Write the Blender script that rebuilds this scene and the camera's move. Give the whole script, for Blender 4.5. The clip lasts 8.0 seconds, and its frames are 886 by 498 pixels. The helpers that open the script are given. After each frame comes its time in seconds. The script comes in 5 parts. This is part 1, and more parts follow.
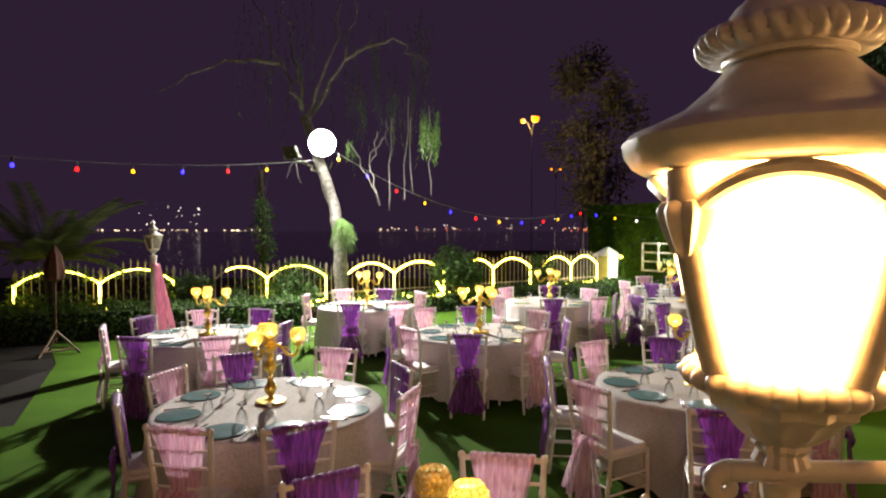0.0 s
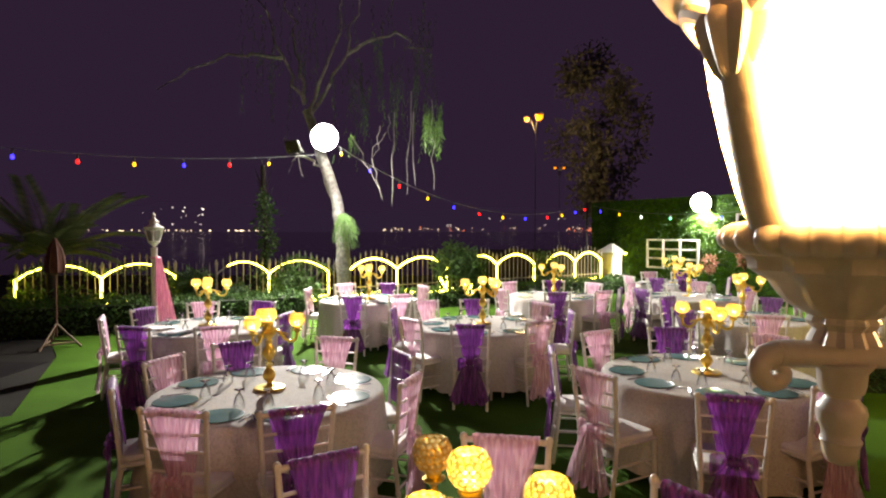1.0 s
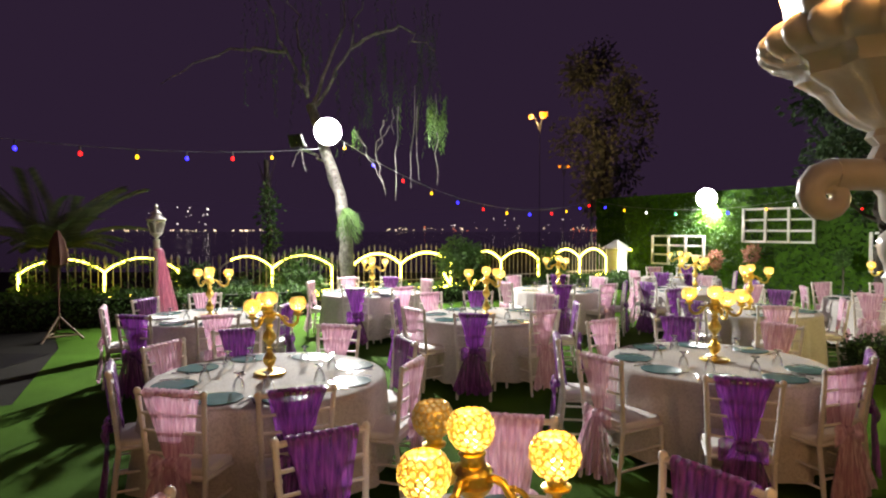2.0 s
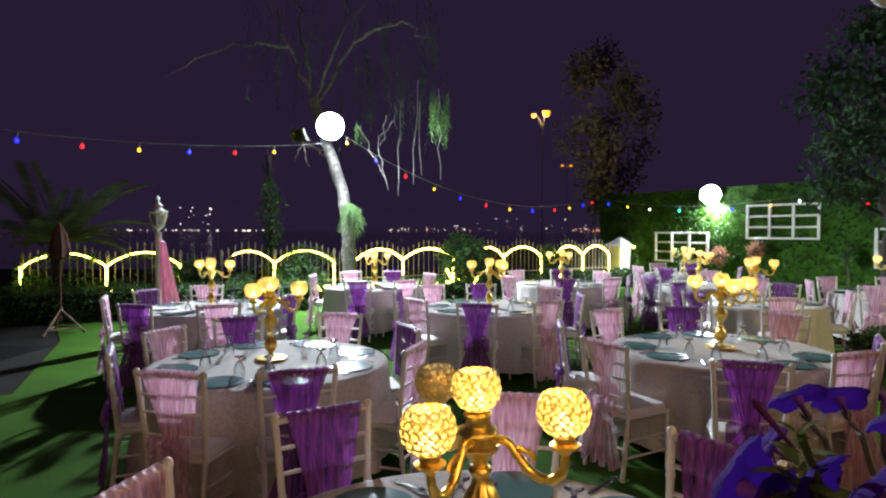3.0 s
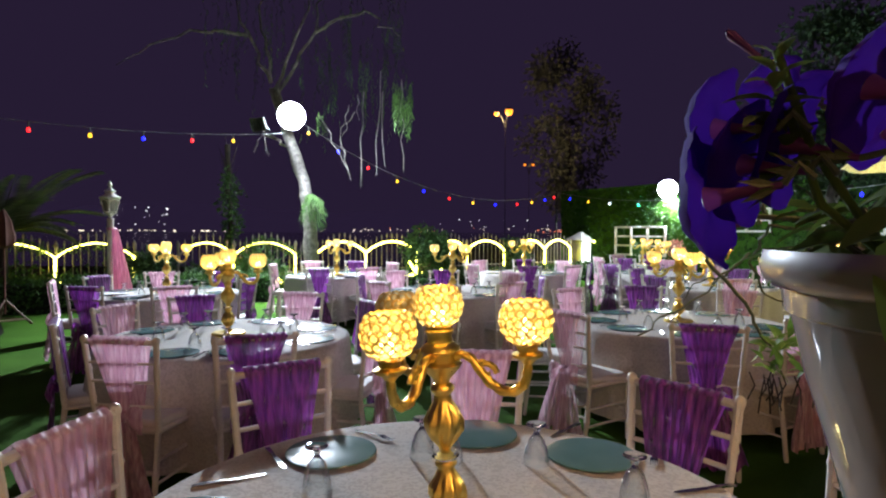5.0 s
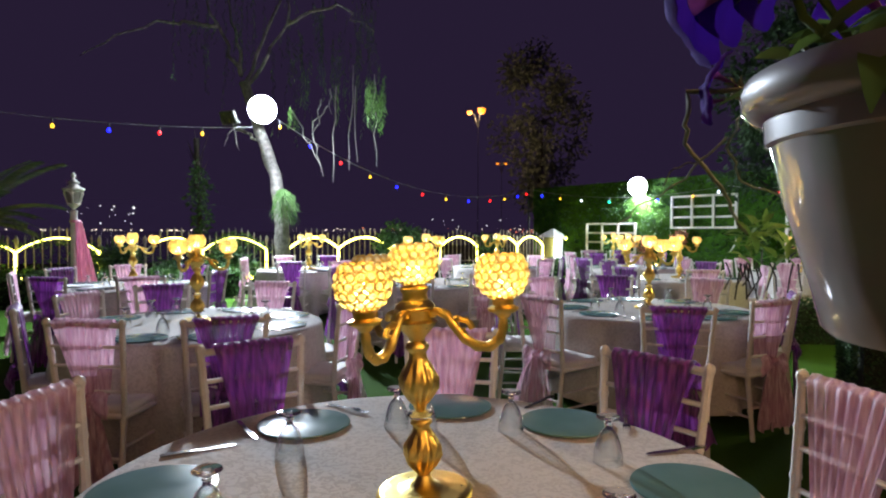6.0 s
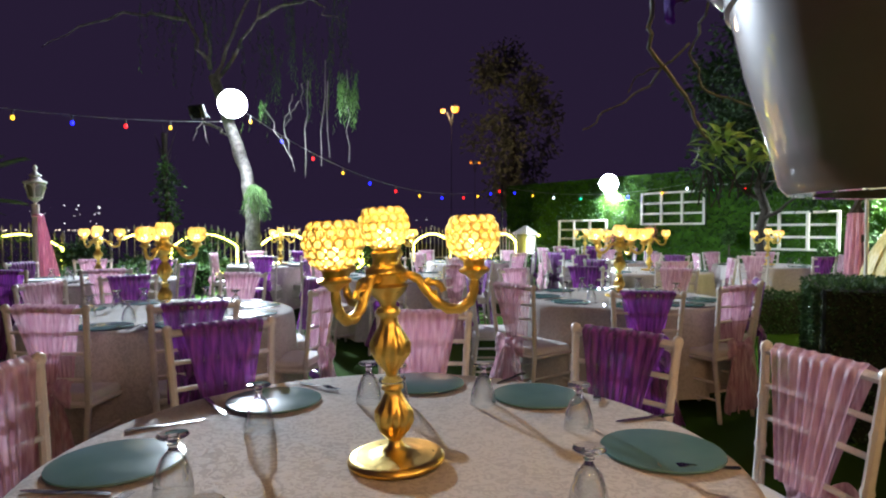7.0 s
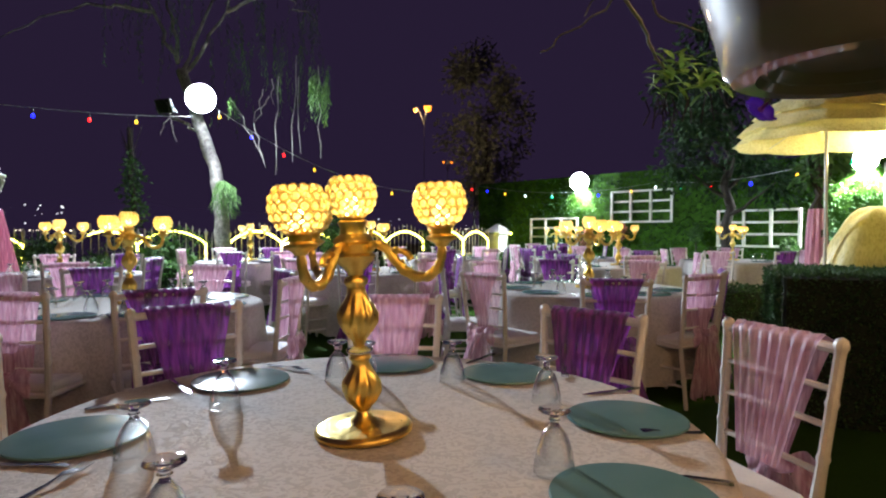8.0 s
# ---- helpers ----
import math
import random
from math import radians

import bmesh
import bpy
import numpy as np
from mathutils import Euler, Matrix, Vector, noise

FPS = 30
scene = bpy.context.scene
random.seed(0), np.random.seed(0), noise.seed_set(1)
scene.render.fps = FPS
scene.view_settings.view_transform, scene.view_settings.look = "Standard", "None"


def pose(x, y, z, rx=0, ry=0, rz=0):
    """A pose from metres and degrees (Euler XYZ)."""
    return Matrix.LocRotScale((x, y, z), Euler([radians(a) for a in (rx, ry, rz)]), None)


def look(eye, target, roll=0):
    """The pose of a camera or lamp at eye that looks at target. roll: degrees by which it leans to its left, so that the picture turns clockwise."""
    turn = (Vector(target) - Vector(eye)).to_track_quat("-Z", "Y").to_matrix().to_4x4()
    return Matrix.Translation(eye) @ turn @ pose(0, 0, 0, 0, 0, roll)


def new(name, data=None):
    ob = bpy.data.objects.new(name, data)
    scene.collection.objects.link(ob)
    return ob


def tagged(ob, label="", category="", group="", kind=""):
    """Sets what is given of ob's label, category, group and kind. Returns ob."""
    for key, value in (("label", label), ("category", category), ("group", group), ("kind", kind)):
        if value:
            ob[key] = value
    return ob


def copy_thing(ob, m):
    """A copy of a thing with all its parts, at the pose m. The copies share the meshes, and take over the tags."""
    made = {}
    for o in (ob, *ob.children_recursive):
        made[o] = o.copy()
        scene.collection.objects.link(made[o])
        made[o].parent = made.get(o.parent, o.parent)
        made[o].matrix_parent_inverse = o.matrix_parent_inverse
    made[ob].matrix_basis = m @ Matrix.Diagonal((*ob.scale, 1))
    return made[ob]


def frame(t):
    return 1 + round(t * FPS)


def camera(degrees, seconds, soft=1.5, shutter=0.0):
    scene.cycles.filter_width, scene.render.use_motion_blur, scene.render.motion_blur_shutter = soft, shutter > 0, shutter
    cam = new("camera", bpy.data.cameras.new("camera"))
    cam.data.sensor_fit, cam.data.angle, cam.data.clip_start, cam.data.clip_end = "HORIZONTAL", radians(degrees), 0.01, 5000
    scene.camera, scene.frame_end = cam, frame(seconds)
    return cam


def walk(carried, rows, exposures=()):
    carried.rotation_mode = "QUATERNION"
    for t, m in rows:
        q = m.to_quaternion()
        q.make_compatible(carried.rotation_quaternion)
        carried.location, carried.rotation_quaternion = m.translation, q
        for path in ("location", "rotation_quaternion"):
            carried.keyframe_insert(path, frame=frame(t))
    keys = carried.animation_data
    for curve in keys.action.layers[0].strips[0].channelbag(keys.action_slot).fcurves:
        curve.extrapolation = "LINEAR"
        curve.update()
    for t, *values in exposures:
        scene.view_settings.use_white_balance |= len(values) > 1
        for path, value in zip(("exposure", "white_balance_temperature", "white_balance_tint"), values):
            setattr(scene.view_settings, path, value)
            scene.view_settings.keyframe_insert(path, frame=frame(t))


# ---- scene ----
cam = camera(73.6, 8.0, soft=2.1)
PATH = [
    (0, (0.069, -0.027, 2.131), (0.069, 1.972, 2.069), -0.0),
    (0.5, (0.078, 0.015, 2.075), (0.073, 2.014, 2.013), -0.1),
    (1, (0.08, 0.066, 2.001), (0.068, 2.065, 1.94), -0.0),
    (1.5, (0.091, 0.103, 1.933), (0.072, 2.102, 1.872), -0.0),
    (3, (0.083, 0.181, 1.752), (0.049, 2.18, 1.692), 0.1),
    (3.5, (0.086, 0.189, 1.694), (0.053, 2.188, 1.635), 0.1),
    (4, (0.093, 0.2, 1.638), (0.089, 2.199, 1.579), 0.1),
    (4.5, (0.092, 0.205, 1.591), (0.133, 2.204, 1.533), 0.1),
    (6, (0.085, 0.215, 1.434), (0.265, 2.206, 1.376), 0.2),
    (6.5, (0.088, 0.217, 1.396), (0.307, 2.204, 1.337), 0.1),
    (7, (0.092, 0.216, 1.348), (0.36, 2.197, 1.289), 0.1),
    (7.5, (0.094, 0.208, 1.301), (0.41, 2.182, 1.243), 0.1),
    (8, (0.104, 0.21, 1.274), (0.462, 2.176, 1.216), 0.1),
]
walk(cam, [(t, look(eye, target, roll)) for t, eye, target, roll in PATH],
     [(0.0, 1.38, 7900, 17), (1.6, 1.38, 7900, 17), (2.9, 1.1, 6100, 12), (8.0, 1.12, 6000, 12)])

# ---- light: night sky, floodlights ----
world = bpy.data.worlds.new("night")
scene.world = world
world.use_nodes = True
wbg = world.node_tree.nodes["Background"]
wbg.inputs["Color"].default_value = (0.0128, 0.0076, 0.0195, 1)
wbg.inputs["Strength"].default_value = 0.7


FLOOD_TREE = (-2.82, 13.95, 4.22)
FLOOD_WALL = (7.74, 17.75, 2.7)
FLOOD_SIDE = (11.45, 11.3, 2.72)


def flood_beam(at, aim, watts, colour, cone, radius, blend=0.5):
    data = bpy.data.lights.new("floodlight_beam", "SPOT")
    data.energy, data.color, data.shadow_soft_size = watts, colour, radius
    data.spot_size, data.spot_blend = radians(cone), blend
    ob = new("floodlight_beam", data)
    ob.matrix_basis = look(at, aim)
    return ob


flood_beam(FLOOD_TREE, (0.2, 9.5, 0.3), 3000, (0.84, 0.93, 1.0), 152, 0.12, 0.6)
flood_beam(FLOOD_WALL, (7.4, 17.6, 0.8), 2400, (0.88, 0.97, 1.0), 160, 0.10)
flood_beam(FLOOD_SIDE, (10.9, 10.9, 0.8), 3000, (0.95, 1.0, 0.88), 150, 0.10)

# ---- materials ----


def shader(name):
    m = bpy.data.materials.new(name)
    m.use_nodes = True
    nt = m.node_tree
    return m, nt, nt.nodes["Principled BSDF"], nt.nodes["Material Output"]


def add(nt, kind, **sets):
    n = nt.nodes.new(kind)
    for k, v in sets.items():
        n.inputs[k].default_value = v
    return n


def surface(name, dark, light, rough=0.6, metal=0.0, scale=8.0, fine=60.0, bump=0.15, vary=0.12, sheen=0.0, coat=0.0):
    """A material with mottling at two scales, fine relief and a little change from piece to piece."""
    m, nt, b, out = shader(name)
    co = nt.nodes.new("ShaderNodeTexCoord")
    big = add(nt, "ShaderNodeTexNoise", Scale=scale, Detail=4.0)
    small = add(nt, "ShaderNodeTexNoise", Scale=fine, Detail=3.0)
    for n in (big, small):
        nt.links.new(co.outputs["Object"], n.inputs["Vector"])
    mixf = nt.nodes.new("ShaderNodeMath")
    mixf.operation = "MULTIPLY_ADD"
    nt.links.new(small.outputs["Fac"], mixf.inputs[0])
    mixf.inputs[1].default_value = 0.45
    scaled = nt.nodes.new("ShaderNodeMath")
    scaled.operation = "MULTIPLY"
    scaled.inputs[1].default_value = 0.55
    nt.links.new(big.outputs["Fac"], scaled.inputs[0])
    nt.links.new(scaled.outputs[0], mixf.inputs[2])
    ramp = nt.nodes.new("ShaderNodeValToRGB")
    ramp.color_ramp.elements[0].position, ramp.color_ramp.elements[1].position = 0.32, 0.68
    ramp.color_ramp.elements[0].color, ramp.color_ramp.elements[1].color = (*dark, 1), (*light, 1)
    nt.links.new(mixf.outputs[0], ramp.inputs[0])
    info = nt.nodes.new("ShaderNodeObjectInfo")
    hsv = nt.nodes.new("ShaderNodeHueSaturation")
    rng = nt.nodes.new("ShaderNodeMapRange")
    rng.inputs["To Min"].default_value, rng.inputs["To Max"].default_value = 1 - vary, 1 + vary
    nt.links.new(info.outputs["Random"], rng.inputs["Value"])
    nt.links.new(rng.outputs[0], hsv.inputs["Value"])
    nt.links.new(ramp.outputs[0], hsv.inputs["Color"])
    nt.links.new(hsv.outputs[0], b.inputs["Base Color"])
    rr = nt.nodes.new("ShaderNodeMapRange")
    rr.inputs["To Min"].default_value, rr.inputs["To Max"].default_value = max(0.02, rough - 0.1), min(1, rough + 0.1)
    nt.links.new(small.outputs["Fac"], rr.inputs["Value"])
    nt.links.new(rr.outputs[0], b.inputs["Roughness"])
    b.inputs["Metallic"].default_value = metal
    b.inputs["Sheen Weight"].default_value = sheen
    b.inputs["Coat Weight"].default_value = coat
    if bump:
        bp = add(nt, "ShaderNodeBump", Strength=bump, Distance=0.01)
        nt.links.new(small.outputs["Fac"], bp.inputs["Height"])
        nt.links.new(bp.outputs[0], b.inputs["Normal"])
    return m


def glowing(name, colour, strength):
    m, nt, b, out = shader(name)
    b.inputs["Base Color"].default_value = (*[min(1, c) for c in colour], 1)
    b.inputs["Emission Color"].default_value = (*colour, 1)
    b.inputs["Emission Strength"].default_value = strength
    return m


def sheer(name, dark, light, clear):
    """Organza: pleat shade and highlights put into the colour as streaks, light passing through, a part left clear."""
    m, nt, b, out = shader(name)
    co = nt.nodes.new("ShaderNodeTexCoord")
    mp = nt.nodes.new("ShaderNodeMapping")
    mp.inputs["Scale"].default_value = (55, 55, 3)
    nz = add(nt, "ShaderNodeTexNoise", Scale=1.0, Detail=3.0)
    nt.links.new(co.outputs["Object"], mp.inputs["Vector"])
    nt.links.new(mp.outputs[0], nz.inputs["Vector"])
    ramp = nt.nodes.new("ShaderNodeValToRGB")
    ramp.color_ramp.elements[0].position, ramp.color_ramp.elements[1].position = 0.36, 0.66
    ramp.color_ramp.elements[0].color, ramp.color_ramp.elements[1].color = (*dark, 1), (*light, 1)
    nt.links.new(nz.outputs["Fac"], ramp.inputs[0])
    nt.links.new(ramp.outputs[0], b.inputs["Base Color"])
    b.inputs["Roughness"].default_value = 0.42
    b.inputs["Sheen Weight"].default_value = 0.4
    tl = nt.nodes.new("ShaderNodeBsdfTranslucent")
    nt.links.new(ramp.outputs[0], tl.inputs["Color"])
    mix1 = add(nt, "ShaderNodeMixShader", Fac=0.4)
    nt.links.new(b.outputs[0], mix1.inputs[1])
    nt.links.new(tl.outputs[0], mix1.inputs[2])
    tr = nt.nodes.new("ShaderNodeBsdfTransparent")
    mr = nt.nodes.new("ShaderNodeMapRange")
    mr.inputs["From Min"].default_value, mr.inputs["From Max"].default_value = 0.3, 0.7
    mr.inputs["To Min"].default_value, mr.inputs["To Max"].default_value = clear + 0.12, clear - 0.12
    nt.links.new(nz.outputs["Fac"], mr.inputs["Value"])
    mix2 = nt.nodes.new("ShaderNodeMixShader")
    nt.links.new(mr.outputs[0], mix2.inputs[0])
    nt.links.new(mix1.outputs[0], mix2.inputs[1])
    nt.links.new(tr.outputs[0], mix2.inputs[2])
    nt.links.new(mix2.outputs[0], out.inputs["Surface"])
    return m


def leafy(name, dark, light, through_light=0.3, rough=0.5):
    m, nt, b, out = shader(name)
    geo = nt.nodes.new("ShaderNodeNewGeometry")
    ramp = nt.nodes.new("ShaderNodeValToRGB")
    ramp.color_ramp.elements[0].color, ramp.color_ramp.elements[1].color = (*dark, 1), (*light, 1)
    nt.links.new(geo.outputs["Random Per Island"], ramp.inputs[0])
    nt.links.new(ramp.outputs[0], b.inputs["Base Color"])
    b.inputs["Roughness"].default_value = rough
    tl = nt.nodes.new("ShaderNodeBsdfTranslucent")
    nt.links.new(ramp.outputs[0], tl.inputs["Color"])
    mix = add(nt, "ShaderNodeMixShader", Fac=through_light)
    nt.links.new(b.outputs[0], mix.inputs[1])
    nt.links.new(tl.outputs[0], mix.inputs[2])
    nt.links.new(mix.outputs[0], out.inputs["Surface"])
    return m


def clear_glass(name, tint=(1, 1, 1), rough=0.0):
    m, nt, b, out = shader(name)
    b.inputs["Base Color"].default_value = (*tint, 1)
    b.inputs["Transmission Weight"].default_value = 1.0
    b.inputs["Roughness"].default_value = rough
    b.inputs["IOR"].default_value = 1.45
    return m


def damask(name):
    """Ivory jacquard cloth: matt ground with a shinier raised scroll pattern."""
    m, nt, b, out = shader(name)
    co = nt.nodes.new("ShaderNodeTexCoord")
    leaves = add(nt, "ShaderNodeTexNoise", Scale=32.0, Detail=1.5, Distortion=2.2)
    veins = add(nt, "ShaderNodeTexNoise", Scale=70.0, Detail=2.0, Distortion=1.2)
    soft = add(nt, "ShaderNodeTexNoise", Scale=3.5, Detail=3.0)
    for n in (leaves, veins, soft):
        nt.links.new(co.outputs["Object"], n.inputs["Vector"])
    band = nt.nodes.new("ShaderNodeMapRange")
    band.interpolation_type = "SMOOTHSTEP"
    band.inputs["From Min"].default_value, band.inputs["From Max"].default_value = 0.45, 0.56
    nt.links.new(leaves.outputs["Fac"], band.inputs["Value"])
    height = nt.nodes.new("ShaderNodeMath")
    height.operation = "MULTIPLY_ADD"
    height.inputs[1].default_value = 0.5
    nt.links.new(veins.outputs["Fac"], height.inputs[0])
    nt.links.new(band.outputs[0], height.inputs[2])
    tone = nt.nodes.new("ShaderNodeMath")
    tone.operation = "MULTIPLY_ADD"
    tone.inputs[1].default_value = 0.45
    nt.links.new(soft.outputs["Fac"], tone.inputs[0])
    nt.links.new(height.outputs[0], tone.inputs[2])
    ramp = nt.nodes.new("ShaderNodeValToRGB")
    ramp.color_ramp.elements[0].position, ramp.color_ramp.elements[1].position = 0.3, 1.5 / 1.6
    ramp.color_ramp.elements[0].color, ramp.color_ramp.elements[1].color = (0.42, 0.395, 0.36, 1), (0.54, 0.51, 0.47, 1)
    nt.links.new(tone.outputs[0], ramp.inputs[0])
    nt.links.new(ramp.outputs[0], b.inputs["Base Color"])
    rr = nt.nodes.new("ShaderNodeMapRange")
    rr.inputs["To Min"].default_value, rr.inputs["To Max"].default_value = 0.9, 0.68
    nt.links.new(band.outputs[0], rr.inputs["Value"])
    nt.links.new(rr.outputs[0], b.inputs["Roughness"])
    bp = add(nt, "ShaderNodeBump", Strength=0.28, Distance=0.004)
    nt.links.new(height.outputs[0], bp.inputs["Height"])
    nt.links.new(bp.outputs[0], b.inputs["Normal"])
    b.inputs["Sheen Weight"].default_value = 0.1
    b.inputs["Specular IOR Level"].default_value = 0.06
    return m


WHITE_WOOD = surface("white_wood", (0.62, 0.59, 0.54), (0.76, 0.73, 0.68), 0.35, scale=5, bump=0.06, vary=0.04, coat=0.2)
CUSHION = surface("cushion_cloth", (0.66, 0.64, 0.6), (0.8, 0.78, 0.74), 0.7, scale=12, fine=200, vary=0.03)
PINK = sheer("pink_organza", (0.74, 0.36, 0.52), (0.95, 0.66, 0.8), 0.36)
VIOLET = sheer("violet_organza", (0.1, 0.012, 0.16), (0.36, 0.07, 0.46), 0.17)
CLOTH = damask("ivory_damask")
TABLE_WOOD = surface("table_wood", (0.12, 0.07, 0.04), (0.2, 0.13, 0.08), 0.6)
GOLD = surface("gold_plating", (0.78, 0.53, 0.1), (0.95, 0.73, 0.2), 0.32, metal=1.0, scale=9, fine=60, bump=0.12, vary=0.04)
CRYSTAL_WIRE = surface("gilt_wire", (0.78, 0.56, 0.17), (0.95, 0.74, 0.3), 0.3, metal=1.0, bump=0.0)
PLATE_GLASS = surface("teal_glass", (0.1, 0.2, 0.195), (0.125, 0.24, 0.235), 0.2, metal=0.0, scale=2, fine=9, bump=0.0, vary=0.08)
PLATE_GLASS.node_tree.nodes["Principled BSDF"].inputs["Specular IOR Level"].default_value = 0.32
STEEL = surface("cutlery_steel", (0.45, 0.45, 0.46), (0.62, 0.62, 0.63), 0.2, metal=1.0, bump=0.02)
GLASS = clear_glass("clear_glass")
THIN_GLASS, _nt, _b, _out = shader("thin_glass")
_gl = _nt.nodes.new("ShaderNodeBsdfGlossy")
_gl.inputs["Roughness"].default_value = 0.03
_tr = _nt.nodes.new("ShaderNodeBsdfTransparent")
_tr.inputs["Color"].default_value = (0.975, 0.985, 0.985, 1)
_fr = add(_nt, "ShaderNodeLayerWeight", Blend=0.32)
_mx = _nt.nodes.new("ShaderNodeMixShader")
_nt.links.new(_fr.outputs["Facing"], _mx.inputs[0])
_nt.links.new(_tr.outputs[0], _mx.inputs[1])
_nt.links.new(_gl.outputs[0], _mx.inputs[2])
_nt.links.new(_mx.outputs[0], _out.inputs["Surface"])
NAPKIN = surface("white_napkin", (0.7, 0.7, 0.7), (0.85, 0.85, 0.86), 0.8, fine=150)
BULB_WARM = glowing("candle_bulb", (1.0, 0.86, 0.42), 16.0)
LED_ROPE = glowing("led_rope", (1.0, 0.9, 0.12), 8.0)
LANTERN_GLOW = glowing("lantern_glass_lit", (1.0, 0.51, 0.16), 26.0)
# stronger glow for the added second lantern that fills in the near chairs
LANTERN_FILL = glowing("lantern_glass_fill", (1.0, 0.58, 0.24), 75.0)
FLOOD_GLOW = glowing("floodlight_lens", (0.85, 0.93, 1.0), 110.0)
STREET_GLOW = glowing("street_lamp_lens", (1.0, 0.26, 0.01), 1.3)
BULBS = {
    "blue": glowing("blue_bulb", (0.012, 0.012, 1.0), 3.6),
    "red": glowing("red_bulb", (1.0, 0.012, 0.012), 2.4),
    "yellow": glowing("yellow_bulb", (1.0, 0.52, 0.015), 1.8),
    "white": glowing("white_bulb", (0.8, 0.9, 1.0), 2.5),
    "green": glowing("green_bulb", (0.03, 0.9, 0.35), 1.2),
}
CAST_WHITE = surface("white_cast_iron", (0.58, 0.55, 0.5), (0.74, 0.71, 0.66), 0.35, scale=9, fine=70, bump=0.12, vary=0.03, coat=0.3)
CREAM_WALL = surface("cream_plaster", (0.6, 0.58, 0.52), (0.75, 0.73, 0.68), 0.8, scale=3)
OCHRE_BOUNCE = surface("ochre_bounce", (0.5, 0.25, 0.1), (0.62, 0.34, 0.15), 0.85, scale=2)
FENCE_PAINT = surface("fence_paint", (0.2, 0.18, 0.155), (0.32, 0.29, 0.25), 0.45, scale=10, bump=0.05)
POT_PLASTIC = surface("pot_plastic", (0.22, 0.195, 0.185), (0.27, 0.24, 0.23), 0.42, scale=3, fine=30, bump=0.0, coat=1.0)
POT_PLASTIC.node_tree.nodes["Principled BSDF"].inputs["Coat IOR"].default_value = 1.65
SOIL = surface("potting_soil", (0.015, 0.01, 0.007), (0.04, 0.028, 0.02), 0.95, fine=90, bump=0.6)
BARK = surface("willow_bark", (0.05, 0.043, 0.036), (0.34, 0.31, 0.28), 0.9, scale=9, fine=34, bump=1.0)
DARK_BARK = surface("dark_bark", (0.025, 0.02, 0.016), (0.06, 0.048, 0.038), 0.9, scale=9, fine=50, bump=0.8)
DRAPE = sheer("pink_drape", (0.6, 0.22, 0.34), (0.85, 0.45, 0.56), 0.05)
TURF = surface("artificial_turf", (0.03, 0.075, 0.009), (0.065, 0.15, 0.017), 0.9, scale=0.9, fine=120, bump=0.9)
EARTH = surface("dark_ground", (0.012, 0.011, 0.01), (0.03, 0.027, 0.024), 0.95, scale=0.6, fine=30, bump=0.5)
DARK_PATCH = surface("dark_patch", (0.006, 0.005, 0.006), (0.014, 0.012, 0.012), 0.95, scale=1.5, fine=50, bump=0.3)
GREEN_WALL = surface("boxwood_mat", (0.016, 0.045, 0.008), (0.075, 0.17, 0.02), 0.8, scale=5, fine=40, bump=1.0)
for _m in (TURF, EARTH, DARK_PATCH, GREEN_WALL):
    _m.node_tree.nodes["Principled BSDF"].inputs["Specular IOR Level"].default_value = 0.04
# near-black green: the shade behind the outer leaves, put into the core's colour
HEDGE_SHADE_CORE = surface("hedge_core", (0.008, 0.014, 0.006), (0.02, 0.035, 0.012), 0.95, fine=40, bump=0.8)
BOXWOOD = leafy("boxwood_leaf", (0.022, 0.058, 0.018), (0.07, 0.15, 0.045), 0.3, 0.6)
GARDEN_LEAF = leafy("garden_leaf", (0.025, 0.06, 0.015), (0.08, 0.17, 0.04), 0.3, 0.72)
WILLOW_LEAF = leafy("willow_leaf", (0.03, 0.075, 0.012), (0.09, 0.18, 0.03), 0.35, 0.75)
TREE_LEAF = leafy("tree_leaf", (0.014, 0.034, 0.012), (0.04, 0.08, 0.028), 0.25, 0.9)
# paler than real foliage: faint light on the far tree put into the colour
FAR_LIT_LEAF = leafy("far_lit_leaf", (0.12, 0.15, 0.11), (0.22, 0.26, 0.18), 0.2, 0.9)
PALM_LEAF = leafy("palm_leaf", (0.09, 0.13, 0.06), (0.2, 0.24, 0.12), 0.4, 0.8)
RED_LEAF = leafy("red_blossom", (0.22, 0.06, 0.04), (0.36, 0.2, 0.12))
PETAL = leafy("petunia_petal", (0.03, 0.006, 0.19), (0.06, 0.012, 0.32), 0.35, 0.7)
PETAL_TUBE = leafy("petunia_tube", (0.13, 0.02, 0.16), (0.22, 0.04, 0.19), 0.3, 0.6)
PETUNIA_LEAF = leafy("petunia_leaf", (0.07, 0.115, 0.022), (0.15, 0.22, 0.045), 0.3, 0.8)
# brighter copy of the petunia leaf; light on the tuft is put into its green
LIT_TUFT_LEAF = leafy("lit_tuft_leaf", (0.1, 0.2, 0.025), (0.2, 0.36, 0.06), 0.35, 0.6)
_nt = PETAL.node_tree
_wave = add(_nt, "ShaderNodeTexNoise", Scale=70.0, Detail=4.0)
_bump = add(_nt, "ShaderNodeBump", Strength=0.2, Distance=0.003)
_nt.links.new(_wave.outputs["Fac"], _bump.inputs["Height"])
_nt.links.new(_bump.outputs[0], _nt.nodes["Principled BSDF"].inputs["Normal"])
_nt.nodes["Principled BSDF"].inputs["Roughness"].default_value = 0.8
_nt.nodes["Principled BSDF"].inputs["Specular IOR Level"].default_value = 0.1
STEM = surface("green_stem", (0.07, 0.085, 0.035), (0.14, 0.15, 0.07), 0.6, fine=200)
CANVAS = sheer("cream_canvas", (0.74, 0.64, 0.24), (0.86, 0.77, 0.36), 0.0)
